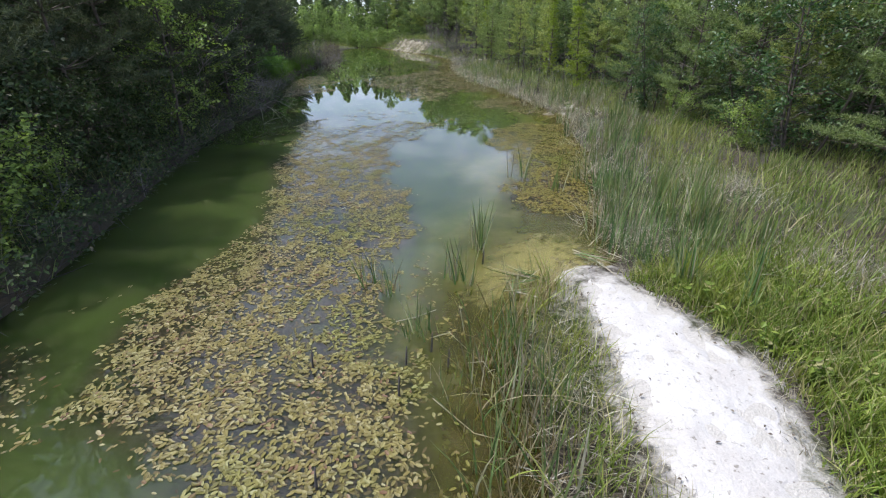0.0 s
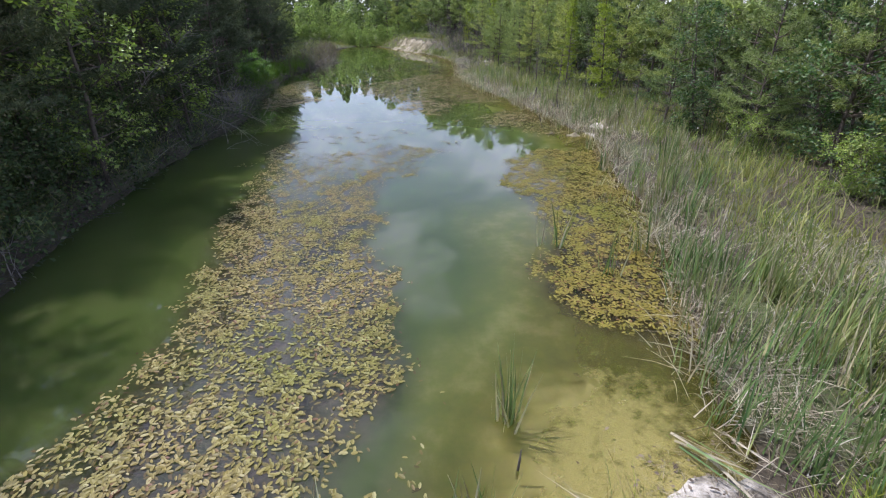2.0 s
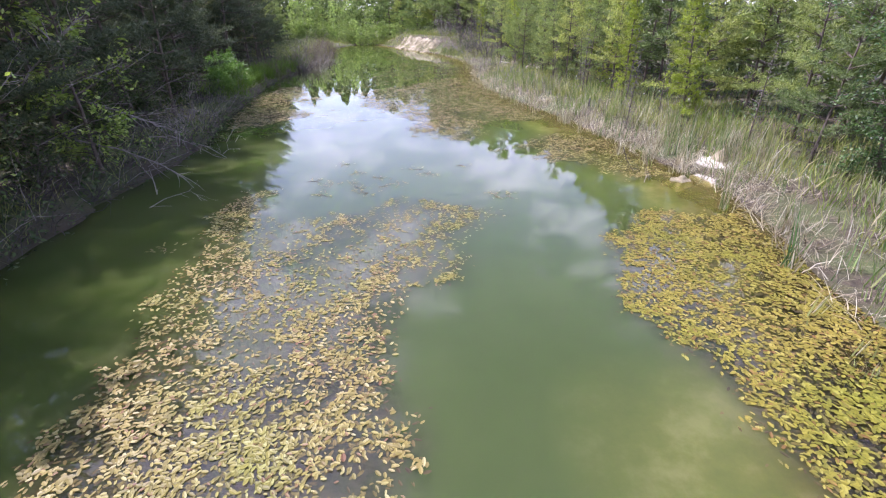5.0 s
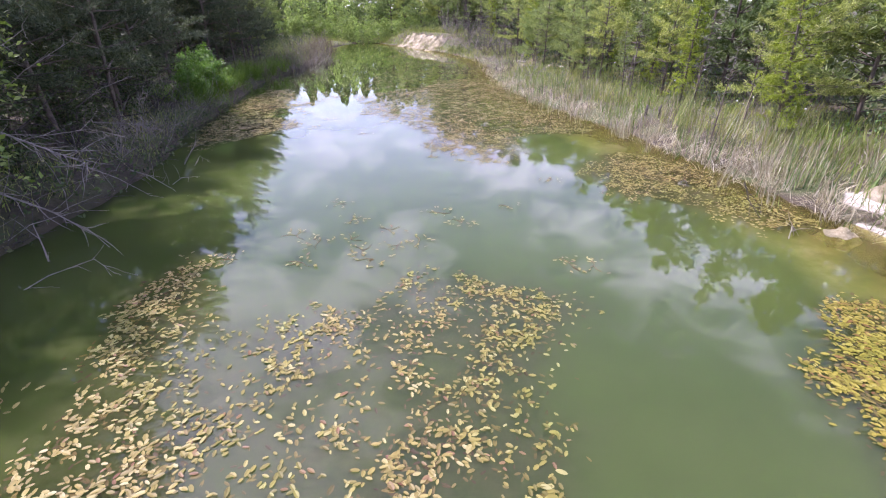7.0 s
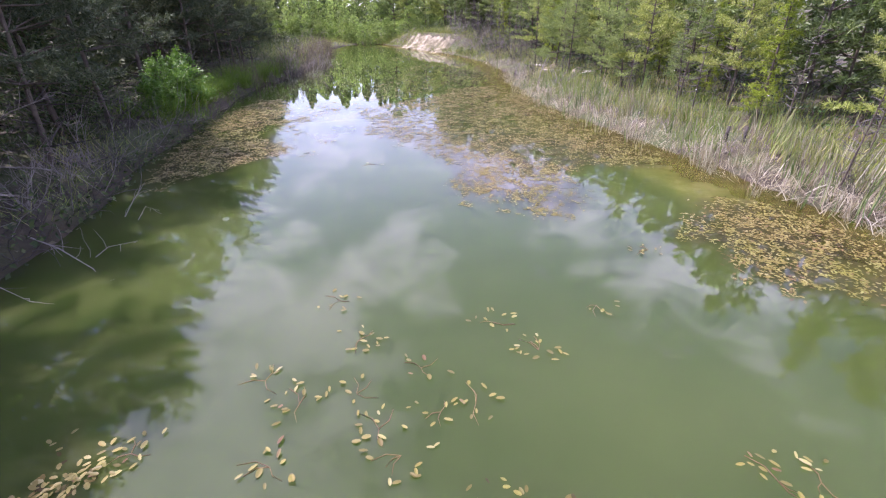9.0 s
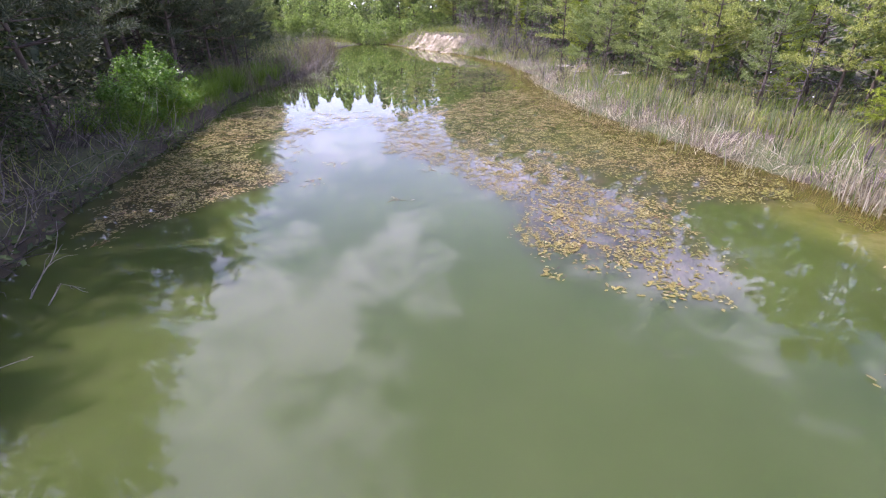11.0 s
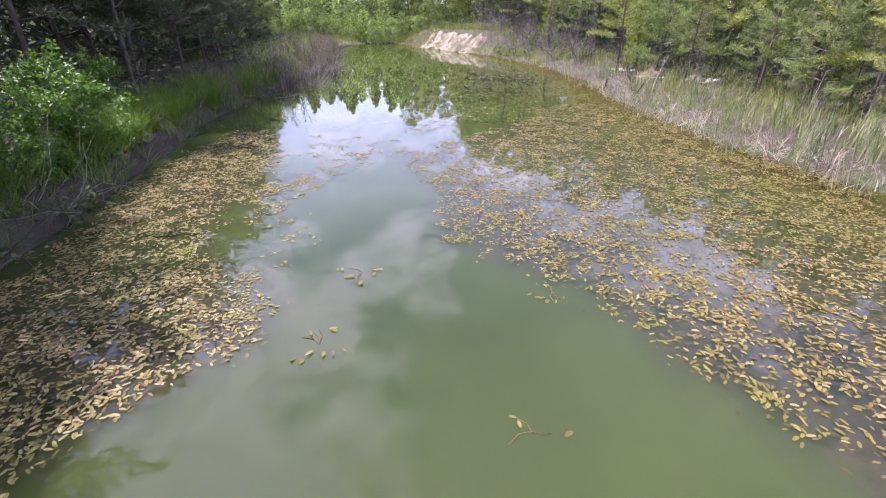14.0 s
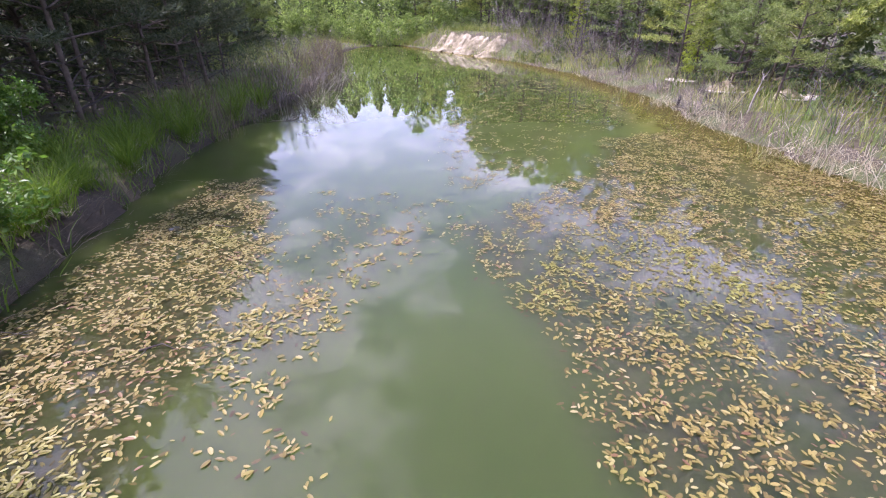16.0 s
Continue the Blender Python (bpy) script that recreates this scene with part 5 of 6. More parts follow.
def row(y0, y1, gap, xf, hf, jitter, seed, skip=(0, 0)):
    r = np.random.default_rng(seed)
    out, y = [], y0
    while y < y1:
        if skip[0] < y < skip[1]:
            y = skip[1]
        out.append((xf(y) + r.normal(0, jitter), y + r.normal(0, gap * 0.2), hf(y) * r.uniform(0.82, 1.12)))
        y += gap * r.uniform(0.75, 1.3)
    return out


right_edge = lambda y: float(np.interp(y, [0, 6, 14, 20, 28, 33, 38, 45, 55, 62], [10.4, 9.9, 9.9, 10.2, 9.7, 9.1, 9.5, 10.0, 9.8, 9.2]))
right_h = lambda y: float(np.interp(y, [0, 14, 24, 30, 37, 45, 52, 60, 70], [5.0, 4.6, 4.5, 4.3, 4.5, 5.2, 5.9, 6.8, 8.0]))
left_h = lambda y: float(np.interp(y, [0, 12, 20, 28, 34, 40, 45, 52, 60], [6.5, 6.5, 6.6, 7.0, 6.5, 5.4, 4.6, 4.6, 5.0]))
left_edge = lambda y: float(np.interp(y, [0, 10, 16, 20, 30, 36, 45, 55, 62], [-6.6, -6.1, -5.7, -5.7, -6.3, -6.2, -6.2, -6.4, -7.0]))

pines = [pine(5.0, 11, bare=0.13), pine(5.0, 12, bare=0.2), pine(5.0, 13, spread=1.15, bare=0.1), pine(5.0, 14, spread=0.9, bare=0.24)]
pines_behind = [pine(5.0, 15, bare=0.16, tuft=4, far=True), pine(5.0, 16, bare=0.2, spread=1.1, tuft=4, far=True)]
spots = []
for k, (off, gap) in enumerate(((0.0, 1.5), (1.8, 1.7))):
    spots += [(x, y, h / 5.0 * (1 + 0.06 * k)) for x, y, h in row(4 + k * 0.7, 64, gap, lambda y: right_edge(y) + off, right_h, 0.35, 200 + k)]
near_row = lambda q: q[0] < right_edge(q[1]) + 0.95 and q[1] < 46
larch_spots = [(9.4, 20.2), (9.5, 23.9), (10.2, 39.4), (10.3, 50)]
spots = [q for q in spots if not (41 < q[1] < 54 and q[0] < right_edge(q[1]) + 1.0) and all(abs(q[0] - a) > 1.1 or abs(q[1] - b + 0.5) > 1.2 for a, b in larch_spots)]
plant(pines, [q for q in spots if near_row(q)], "young pines on the sunny bank", 1)
plant(pines_behind, [q for q in spots if not near_row(q)], "young pines on the sunny bank", 11)

# needles darkened to imitate the shade on this bank
dark = [pine(6.0, 21, M_PINE_DARK, label="pine with bare lower limbs, needles darkened for shade", bare=0.2, spread=1.1), pine(6.0, 22, M_PINE_DARK, label="pine with bare lower limbs, needles darkened for shade", bare=0.26, spread=1.05),
        pine(6.0, 23, M_PINE_DARK, label="pine with bare lower limbs, needles darkened for shade", bare=0.12, spread=1.2)]
dark_behind = [pine(6.0, 24, M_PINE_DARK, label="pine with bare lower limbs, needles darkened for shade", bare=0.2, spread=1.1, tuft=4, far=True)]
spots = []
for k, (off, gap) in enumerate(((0.0, 1.55), (-1.8, 1.7))):
    spots += [(x, y, h / 6.0 * (1 + 0.05 * k)) for x, y, h in row(7.6 - k * 1.2, 64, gap, lambda y: left_edge(y) + off, left_h, 0.3, 300 + k, (26.2, 33.2) if k == 0 else (28.6, 31.6))]
spots = [(x - 2.8 * step(40, 48, y), y, h) for x, y, h in spots]
front = lambda q: q[0] > left_edge(q[1]) - 0.95
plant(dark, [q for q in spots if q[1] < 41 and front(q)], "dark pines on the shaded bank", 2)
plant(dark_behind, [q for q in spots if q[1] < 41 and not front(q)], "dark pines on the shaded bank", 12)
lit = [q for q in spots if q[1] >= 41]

# far pines of this bank take the paler needles, to look sunlit
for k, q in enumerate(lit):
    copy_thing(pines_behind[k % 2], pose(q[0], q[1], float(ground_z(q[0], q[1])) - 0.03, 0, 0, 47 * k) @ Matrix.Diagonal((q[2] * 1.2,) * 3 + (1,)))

larches = [pine(4.6, 31, M_LARCH, "larch_tree", "slender bright yellow-green larch", 0.05, 0.42, True, 12, "larch"), pine(4.6, 32, M_LARCH, "larch_tree", "slender bright yellow-green larch", 0.08, 0.38, True, 12, "larch")]
plant(larches, [(9.4, 20.2, 1.0), (9.5, 23.9, 0.9), (10.2, 39.4, 1.15), (10.6, 27.4, 0.95), (10.3, 50, 1.1), (11.6, 31.5, 1.1)], "larches", 3)

alders = [broadleaf(4.6, 41, M_ALDER, "alder_tree", "leafy green alder with a dense low crown", 0.042, 0.8, 0.05, 3, 22, 170, M_BARK, gap=0.6), broadleaf(4.2, 42, M_ALDER, "alder_tree", "leafy green alder with a dense low crown", 0.042, 0.85, 0.05, 3, 22, 170, M_BARK, gap=0.6)]
plant(alders, [(9.3, 8.4, 1.0), (10.2, 11.0, 1.0), (10.6, 5.6, 1.2), (9.2, 4.0, 0.9), (9.6, 14.5, 0.8), (11.5, 8.0, 1.3)], "alders", 4)

aspens = [broadleaf(5.6, 51, M_ASPEN, "aspen_tree", "slim aspen with sparse yellow-green leaves", 0.05, 0.55, 0.14, 1, 30, 150, M_BARK, gap=0.6), broadleaf(4.4, 52, M_ASPEN, "aspen_tree", "slim aspen with sparse yellow-green leaves", 0.05, 0.6, 0.1, 1, 28, 150, M_BARK, gap=0.6)]
plant(aspens, [(-4.9, 12.6, 1.0), (-4.8, 17.2, 1.0), (-5.4, 14.8, 0.8)], "aspens", 5)

bushes = [broadleaf(1.7, 61, M_BUSH, "willow_bush", "bright green leafy willow bush", 0.05, 1.1, 0.05, 6, 7, 100, cat="bush", gap=0.1), broadleaf(2.0, 62, M_ASPEN, "willow_bush", "grey-green leafy willow bush", 0.042, 1.0, 0.05, 6, 7, 70, cat="bush", gap=0.45)]
plant(bushes, [(-4.95, 28.3, 0.8), (-5.0, 6.0, 0.9), (-5.0, 27.3, 0.75), (-5.1, 7.7, 0.7), (-5.35, 26.6, 0.7), (8.7, 9.6, 0.7), (-6.0, 31.0, 0.8), (9.1, 12.4, 0.6), (-5.8, 29.2, 0.85), (-5.3, 12.9, 0.55)], "willow bushes", 6)
# leaf colour darkened to imitate shade below the pines
junipers = [broadleaf(1.9, 65, M_SHADE, "juniper_bush", "dense juniper under the pines, leaves darkened for shade", 0.035, 0.9, 0.03, 6, 9, 90, M_BARK, cat="bush", gap=0.05)]
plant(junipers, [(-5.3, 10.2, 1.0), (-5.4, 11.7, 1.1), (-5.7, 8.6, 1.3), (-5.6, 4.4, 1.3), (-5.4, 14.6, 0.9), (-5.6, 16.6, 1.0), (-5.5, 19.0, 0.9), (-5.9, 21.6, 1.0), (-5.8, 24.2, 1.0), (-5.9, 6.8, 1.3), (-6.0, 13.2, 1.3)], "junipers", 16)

shrubs = [bare_shrub(1.5, 71), bare_shrub(1.3, 72, mat=M_DEAD_DARK, label="dark leafless tangle of twigs", stems=12), bare_shrub(1.5, 73, flat=0.6), bare_shrub(1.6, 74, mat=M_DEAD_DARK, label="dark leafless tangle of twigs", stems=12)]
plant([shrubs[0], shrubs[1], shrubs[3], shrubs[2], shrubs[1], shrubs[3]], [(-4.5, 20.4, 0.75), (-4.5, 18.6, 0.7), (-4.4, 17.2, 0.8), (-4.9, 22.5, 0.8), (-4.9, 19.6, 0.8), (-4.9, 15.5, 0.7), (-4.7, 21.6, 0.8), (-4.9, 13.6, 0.7), (-5.3, 25.2, 0.8), (-4.9, 6.7, 0.7), (-4.8, 12.2, 0.6), (-4.55, 16.2, 0.6), (-4.7, 25.4, 0.6), (-4.8, 26.3, 0.5), (-5.4, 20.8, 0.9), (-4.9, 9.6, 0.5), (-4.6, 5.2, 0.6), (-5.6, 25.0, 1.0)], "dead shrubs on the shaded bank", 7)
plant([copy_thing(s, pose(0, 0, -50)) for s in shrubs[:1]], [(7.3, 31.2, 0.75)], "dead shrubs by the sunny shore", 8)
spots = [(6.6, 34.2, 0.75), (6.9, 35.0, 0.7), (6.9, 33.5, 0.7), (7.6, 37.5, 0.9), (7.9, 40.0, 0.9), (8.3, 43.5, 1.0), (7.9, 46.5, 1.0), (7.4, 49.5, 1.1), (8.6, 48, 1.2), (6.9, 52.5, 1.1), (7.7, 54, 1.3), (7.3, 19.3, 0.6), (7.1, 21.8, 0.55), (7.3, 25.4, 0.6), (8.6, 41.5, 1.5), (9.2, 44.0, 1.8), (8.0, 45.0, 1.4), (8.8, 46.0, 1.9), (9.4, 48.5, 2.0), (8.2, 50.5, 1.7), (8.9, 52.5, 2.0), (7.8, 54.5, 1.6), (8.6, 56.0, 2.0), (9.6, 39.0, 1.5), (7.5, 42.5, 1.0), (7.6, 28.4, 0.6), (7.9, 35.5, 0.8), (9.0, 52, 1.4), (8.0, 57, 1.4)]  # sunny shore
spots += [(-3.6, 37.6, 1.0), (-3.9, 39.4, 1.0), (-3.3, 41.2, 1.0), (-3.6, 43.2, 1.1), (-3.1, 45.4, 1.0), (-3.6, 47.5, 1.1), (-3.0, 50.0, 1.0), (-3.7, 53.0, 1.1), (-4.2, 41.5, 1.2), (-4.4, 45.0, 1.2), (-4.5, 50.0, 1.2), (-4.2, 57, 1.2), (-3.0, 36.4, 1.2), (-2.6, 37.8, 1.1), (-2.9, 39.0, 1.3), (-2.4, 40.4, 1.1), (-3.1, 41.0, 1.3), (-2.5, 42.4, 1.1), (-3.3, 38.2, 1.3), (-2.3, 44.2, 1.1), (-3.4, 36.0, 1.1), (-2.0, 41.6, 0.9)]  # shaded shore
spots += [(1.5, 67, 0.9), (4.5, 63, 0.8)]  # far shore
for k, s in enumerate(spots):
    p = shrubs[(0, 2, 1, 0, 2, 3)[k % 6]]
    copy_thing(p, pose(s[0], s[1], float(max(ground_z(s[0], s[1]), -0.3)), 0, 0, 77 * k) @ Matrix.Diagonal((s[2],) * 3 + (1,)))

snags = [pine(2.6, 81, M_PINE, "dead_pine", "leafless grey dead young pine", 1.1, 0.8, cat="dead tree", dry=M_SNAG)]
plant(snags, [(7.3, 19.6, 0.8), (8.3, 24.7, 1.1), (8.8, 22.4, 1.25), (9.3, 44, 1.2), (10.0, 47, 1.3), (9.4, 50, 1.4), (8.8, 54, 1.5), (9.6, 57, 1.6), (8.4, 8.2, 0.6), (9.4, 29.4, 1.0), (8.6, 45.5, 1.4), (9.2, 46.8, 1.5), (8.2, 48.6, 1.3), (9.9, 49.2, 1.7), (8.7, 51.4, 1.5), (9.9, 52.4, 1.8), (8.0, 52.8, 1.3), (9.2, 55.2, 1.8), (8.3, 56.6, 1.5), (10.3, 55.0, 1.9), (7.6, 55.4, 1.2), (9.0, 59.0, 1.8), (8.0, 60.2, 1.6), (8.9, 20.6, 1.0), (8.9, 26.2, 1.1), (8.5, 28.2, 1.0), (9.2, 17.4, 1.1), (8.0, 32.6, 0.9), (9.9, 43.0, 1.3), (9.1, 41.6, 1.1), (10.0, 45.0, 1.6)], "dead young pines", 9)

for k, (x, y, q) in enumerate(((-3.3, 37.8, 0.6), (-2.9, 39.2, 0.55), (-3.5, 40.3, 0.7), (-2.7, 41.6, 0.5), (-3.1, 42.8, 0.65), (-2.6, 44.0, 0.55), (-3.4, 45.2, 0.75), (-2.5, 46.6, 0.55), (-3.8, 38.8, 0.75), (-3.9, 43.4, 0.8),
                               (-3.0, 36.6, 0.5), (-4.3, 41.0, 0.85), (-2.9, 48.5, 0.6), (-3.7, 47.4, 0.8))):
    copy_thing(snags[0], pose(x, y, -0.15, 3 * math.sin(k), 4 * math.cos(2.3 * k), 91 * k) @ Matrix.Diagonal((q,) * 3 + (1,)))

# far end
far = [broadleaf(4.4, 91, M_FAR, "birch_tree", "bright green broadleaf tree on the far shore", 0.06, 0.6, 0.03, 2, 16, 110, gap=0.1), broadleaf(4.4, 92, M_FAR, "birch_tree", "bright green broadleaf tree on the far shore", 0.06, 0.6, 0.03, 1, 28, 120, gap=0.1)]
r = np.random.default_rng(5)
plant(far, [(-7.5 + 1.35 * k + r.normal(0, 0.35), 68.6 + r.normal(0, 0.8) - 0.25 * max(0, k - 6), r.uniform(0.5, 0.85)) for k in range(0, 11, 2)], "broadleaf trees at the far end", 10)
for k, s in enumerate(((6.5, 66.5, 1.2), (8.2, 64.5, 1.25), (9.8, 62.5, 1.3), (10.8, 60.0, 1.2), (4.8, 69, 1.3), (9.0, 68, 1.4), (11.5, 66, 1.3), (3.4, 70.5, 1.3))):
    copy_thing(pines_behind[k % 2], pose(s[0], s[1], float(ground_z(s[0], s[1])) - 0.03, 0, 0, 61 * k) @ Matrix.Diagonal((s[2],) * 3 + (1,)))


def woods(name, label, crowns, per, size, mat, seed, full=False):
    """A belt of trees too far or too hidden to tell apart: many crowns, each a cloud of leaf clumps round a stem."""
    r = np.random.default_rng(seed)
    C = []
    for x, y, h, w in crowns:
        z0 = float(ground_z(x, y))
        t = r.uniform(0.0, 1.0, per) ** 1.15
        rad = w * (1.02 - t) ** 0.6 * np.sqrt(r.uniform(0.15, 1, per)) * (0.8 + 0.3 * np.sin(t * 17 + x))
        if full:
            rad = w * np.sqrt(np.clip(1 - (1.7 * t - 0.75) ** 2, 0.02, 1)) * np.sqrt(r.uniform(0.45, 1, per)) * (0.85 + 0.2 * np.sin(t * 19 + 3 * x))
        a = r.uniform(0, 2 * np.pi, per)
        C.append(np.stack([x + rad * np.cos(a), y + rad * np.sin(a), z0 + t * h], 1))
    V, F = flat_leaves(np.concatenate(C), r, size, 0.2)
    stuff(name, label, "woods", V, F, mat)


r = np.random.default_rng(17)
belt = [(-26 + 0.85 * k + r.normal(0, 0.4), 72.0 + r.normal(0, 1.4), r.uniform(2.6, 5.4) + 1.2 * step(-4, 4, -26 + 0.85 * k), r.uniform(0.8, 1.5)) for k in range(62)]
woods("far_woods", "bright green mixed woods behind the far shore", belt, 900, 0.10, M_FAR, 1, True)
woods("far_woods", "olive pines among the birches on the far shore", [(x + 0.5, y - 0.6, h * 0.9, w * 0.9) for x, y, h, w in belt[::3]], 700, 0.085, M_PINE, 7)
belt = [(-9 + 0.8 * k + r.normal(0, 0.2), 67.6 + r.normal(0, 0.4) - 0.12 * k * (k > 9), r.uniform(1.2, 2.6), r.uniform(0.6, 0.9)) for k in range(20)]
woods("far_scrub", "bright green scrub along the far shore", belt, 700, 0.08, M_FAR, 5, True)
belt = [(-40 + 1.5 * k + r.normal(0, 0.5), 79 + r.normal(0, 1.5), r.uniform(4.4, 6.0) + 1.6 * step(-5, 1, -40 + 1.5 * k), r.uniform(1.4, 2.2)) for k in range(46)]
belt += [(-60 + 1.65 * k + r.normal(0, 0.6), 92 + r.normal(0, 3), r.uniform(6.2, 8.2), r.uniform(1.8, 2.6)) for k in range(70)]
woods("far_woods", "darker tall woods on the rise behind the pond", belt, 620, 0.27, M_THICKET, 2)
belt = [(right_edge(y) + o + r.normal(0, 0.3), y + r.normal(0, 0.4), right_h(y) * r.uniform(0.9, 1.15), r.uniform(0.8, 1.2)) for o in (3.6, 5.2, 7.4) for y in np.arange(3, 70, 1.5)]
woods("pine_thicket", "close-grown young pines deeper in the wood, needles darkened for shade", belt, 270, 0.14, M_THICKET, 3)
# needles darkened for shade; deep rows added to block light between trunks
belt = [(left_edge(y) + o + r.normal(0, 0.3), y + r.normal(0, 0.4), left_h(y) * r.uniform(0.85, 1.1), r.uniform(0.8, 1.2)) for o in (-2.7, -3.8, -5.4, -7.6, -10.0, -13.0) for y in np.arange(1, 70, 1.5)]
woods("pine_thicket", "close-grown pines deeper in the wood, needles darkened for shade", belt, 330, 0.155, M_PINE_DARK, 4)

belt = [(x, y, r.uniform(0.4, 1.1), r.uniform(0.4, 0.8)) for x, y in zip(r.uniform(5.5, 10.5, 90), r.uniform(47, 66, 90)) if float(signed(x, y, POND)) < -2.2]
belt += [(x, y, r.uniform(0.3, 0.7), r.uniform(0.3, 0.6)) for x, y in zip(r.uniform(4.5, 9.5, 120), r.uniform(44, 66, 120)) if -3.0 < float(signed(x, y, POND)) < -0.3 and not (3.6 < x - 0.3 * (61 - y) * 0.95 < 5.6)]
woods("bank_scrub", "low grey-green scrub on the far sandy bank", belt, 70, 0.07, M_THICKET, 6)

# low brush that hangs over the shaded shore, its leaves darkened for shade
r = np.random.default_rng(23)
by = r.uniform(2.5, 27, 26000)
edge_x = np.array([p[0] for p in POND[:10]])
edge_y = np.array([p[1] for p in POND[:10]])
bx = np.interp(by, edge_y, edge_x) - r.uniform(-0.22, 1.1, len(by))
f = 0.42 + 1.1 * ripple(bx * 0.4, by, 1.8, 4.0)
keep = r.uniform(0, 1, len(by)) < np.clip(f, 0.04, 1) * (1 - 0.55 * step(12, 15, by))
bx, by, f = bx[keep], by[keep], f[keep]
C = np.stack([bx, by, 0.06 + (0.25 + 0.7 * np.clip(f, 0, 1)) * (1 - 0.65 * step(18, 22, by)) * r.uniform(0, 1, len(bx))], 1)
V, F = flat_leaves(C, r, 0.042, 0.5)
stuff("shore_brush", "leafy brush overhanging the water's edge, leaves darkened for shade", "brush", V, F, M_SHADE)
soup = Soup()
for k in range(420):
    y = r.uniform(3, 27.5)
    x = float(np.interp(y, edge_y, edge_x)) - r.uniform(0.0, 0.8)
    soup.add(*tube(limb_path((x, y, 0.05), (r.uniform(-0.2, 1.0), r.normal(0, 0.6), r.uniform(0.2, 1.2)), r.uniform(0.4, 1.1), r, -0.12, 4, 0.2), [0.007, 0.006, 0.005, 0.003, 0.0015], 3))
tagged(new("brushwood", soup.mesh("brushwood", M_DEAD_DARK)), "thin bare twigs arching over the water", "brush", kind="stuff")
soup = Soup()
for k in range(150):
    y = r.uniform(12, 27)
    x = float(np.interp(y, edge_y, edge_x)) - r.uniform(0.1, 1.5)
    soup.add(*tube(limb_path((x, y, 0.1), (r.uniform(-0.3, 1.0), r.normal(0, 0.7), r.uniform(0.3, 1.6)), r.uniform(0.5, 1.5), r, -0.08, 4, 0.22), [0.007, 0.006, 0.005, 0.003, 0.0015], 3))
tagged(new("brushwood", soup.mesh("brushwood", M_DEAD)), "pale dead twigs tangled on the shaded bank", "brush", kind="stuff")

# undergrowth between the trunks, added to cover bright soil; left leaves darkened for shade
for name, label, mat, x0, x1, sgn, n in (("undergrowth", "tangled undergrowth below the pines, leaves darkened for shade", M_SHADE, -13.5, -4.2, -1, 84000), ("undergrowth", "green undergrowth below the young pines", M_ALDER, 8.3, 14.5, 1, 34000)):
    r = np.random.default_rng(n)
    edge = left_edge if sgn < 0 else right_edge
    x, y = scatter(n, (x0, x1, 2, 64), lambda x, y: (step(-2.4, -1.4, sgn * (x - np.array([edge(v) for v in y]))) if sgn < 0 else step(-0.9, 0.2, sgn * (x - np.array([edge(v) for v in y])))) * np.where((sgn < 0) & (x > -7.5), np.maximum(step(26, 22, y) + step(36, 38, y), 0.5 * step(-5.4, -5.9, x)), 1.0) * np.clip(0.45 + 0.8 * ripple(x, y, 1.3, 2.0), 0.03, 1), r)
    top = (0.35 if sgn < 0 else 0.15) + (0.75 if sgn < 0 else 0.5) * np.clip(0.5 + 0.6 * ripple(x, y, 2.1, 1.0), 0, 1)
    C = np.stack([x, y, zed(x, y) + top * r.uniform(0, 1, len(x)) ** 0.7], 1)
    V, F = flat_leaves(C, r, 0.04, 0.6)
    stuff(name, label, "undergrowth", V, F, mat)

# ---- small things ----


def far_grass_spot(x, y):
    """Density of the grass on the far sandy bank, away from the bare sand."""
    along = (61.2 - y + 0.286 * (3.1 - x)) / 11.4
    bare = step(0.02, 0.12, along) * step(0.92, 0.82, along) * step(2.4, 1.9, -signed(x, y, POND)) * step(0.25, 0.7, -signed(x, y, POND) + 0.4 * ripple(x, y, 2.5))
    return step(0.0, 0.3, -signed(x, y, POND)) * (1 - bare) * np.clip(0.7 + 0.5 * ripple(x, y, 1.1, 3.0), 0.2, 1)


r = np.random.default_rng(302)
x, y = scatter(15000, (-10, 3.0, 43, 71), lambda x, y: step(0.0, 0.25, -signed(x, y, POND)) * step(7.0, 4.0, -signed(x, y, POND)) * np.clip(0.6 + 0.5 * ripple(x, y, 1.3, 3.0), 0.2, 1), r)
m = len(x)
V, F = blades(np.stack([x, y, zed(x, y)], 1), r.normal(0.4, 0.14, m).clip(0.1, 0.8), r.uniform(0.015, 0.035, m), np.abs(r.normal(0.2, 0.2, m)), np.abs(r.normal(0.25, 0.2, m)), 2, r)
stuff("bank_grass", "green and straw-coloured grass along the far shore", "grass", V, F, M_MEADOW)
r = np.random.default_rng(303)
x, y = scatter(5200, (-5.6, -3.6, 23.5, 38), lambda x, y: step(-0.12, 0.0, -signed(x, y, POND)) * step(0.5, 0.15, -signed(x, y, POND)) * np.clip(0.6 + 0.6 * ripple(x, y, 2.4, 1.0), 0.1, 1), r)
m = len(x)
V, F = blades(np.stack([x, y, zed(x, y) + 0.02], 1), r.uniform(0.1, 0.34, m), r.uniform(0.006, 0.014, m), np.abs(r.normal(0.7, 0.4, m)), np.abs(r.normal(0.9, 0.4, m)), 3, r, r.normal(0.0, 0.8, m))
stuff("bank_litter", "brown dead grass hanging over the muddy bank", "grass", V, F, M_OLD)
r = np.random.default_rng(301)
x, y = scatter(22000, (1.0, 11.5, 43, 70), far_grass_spot, r)
m = len(x)
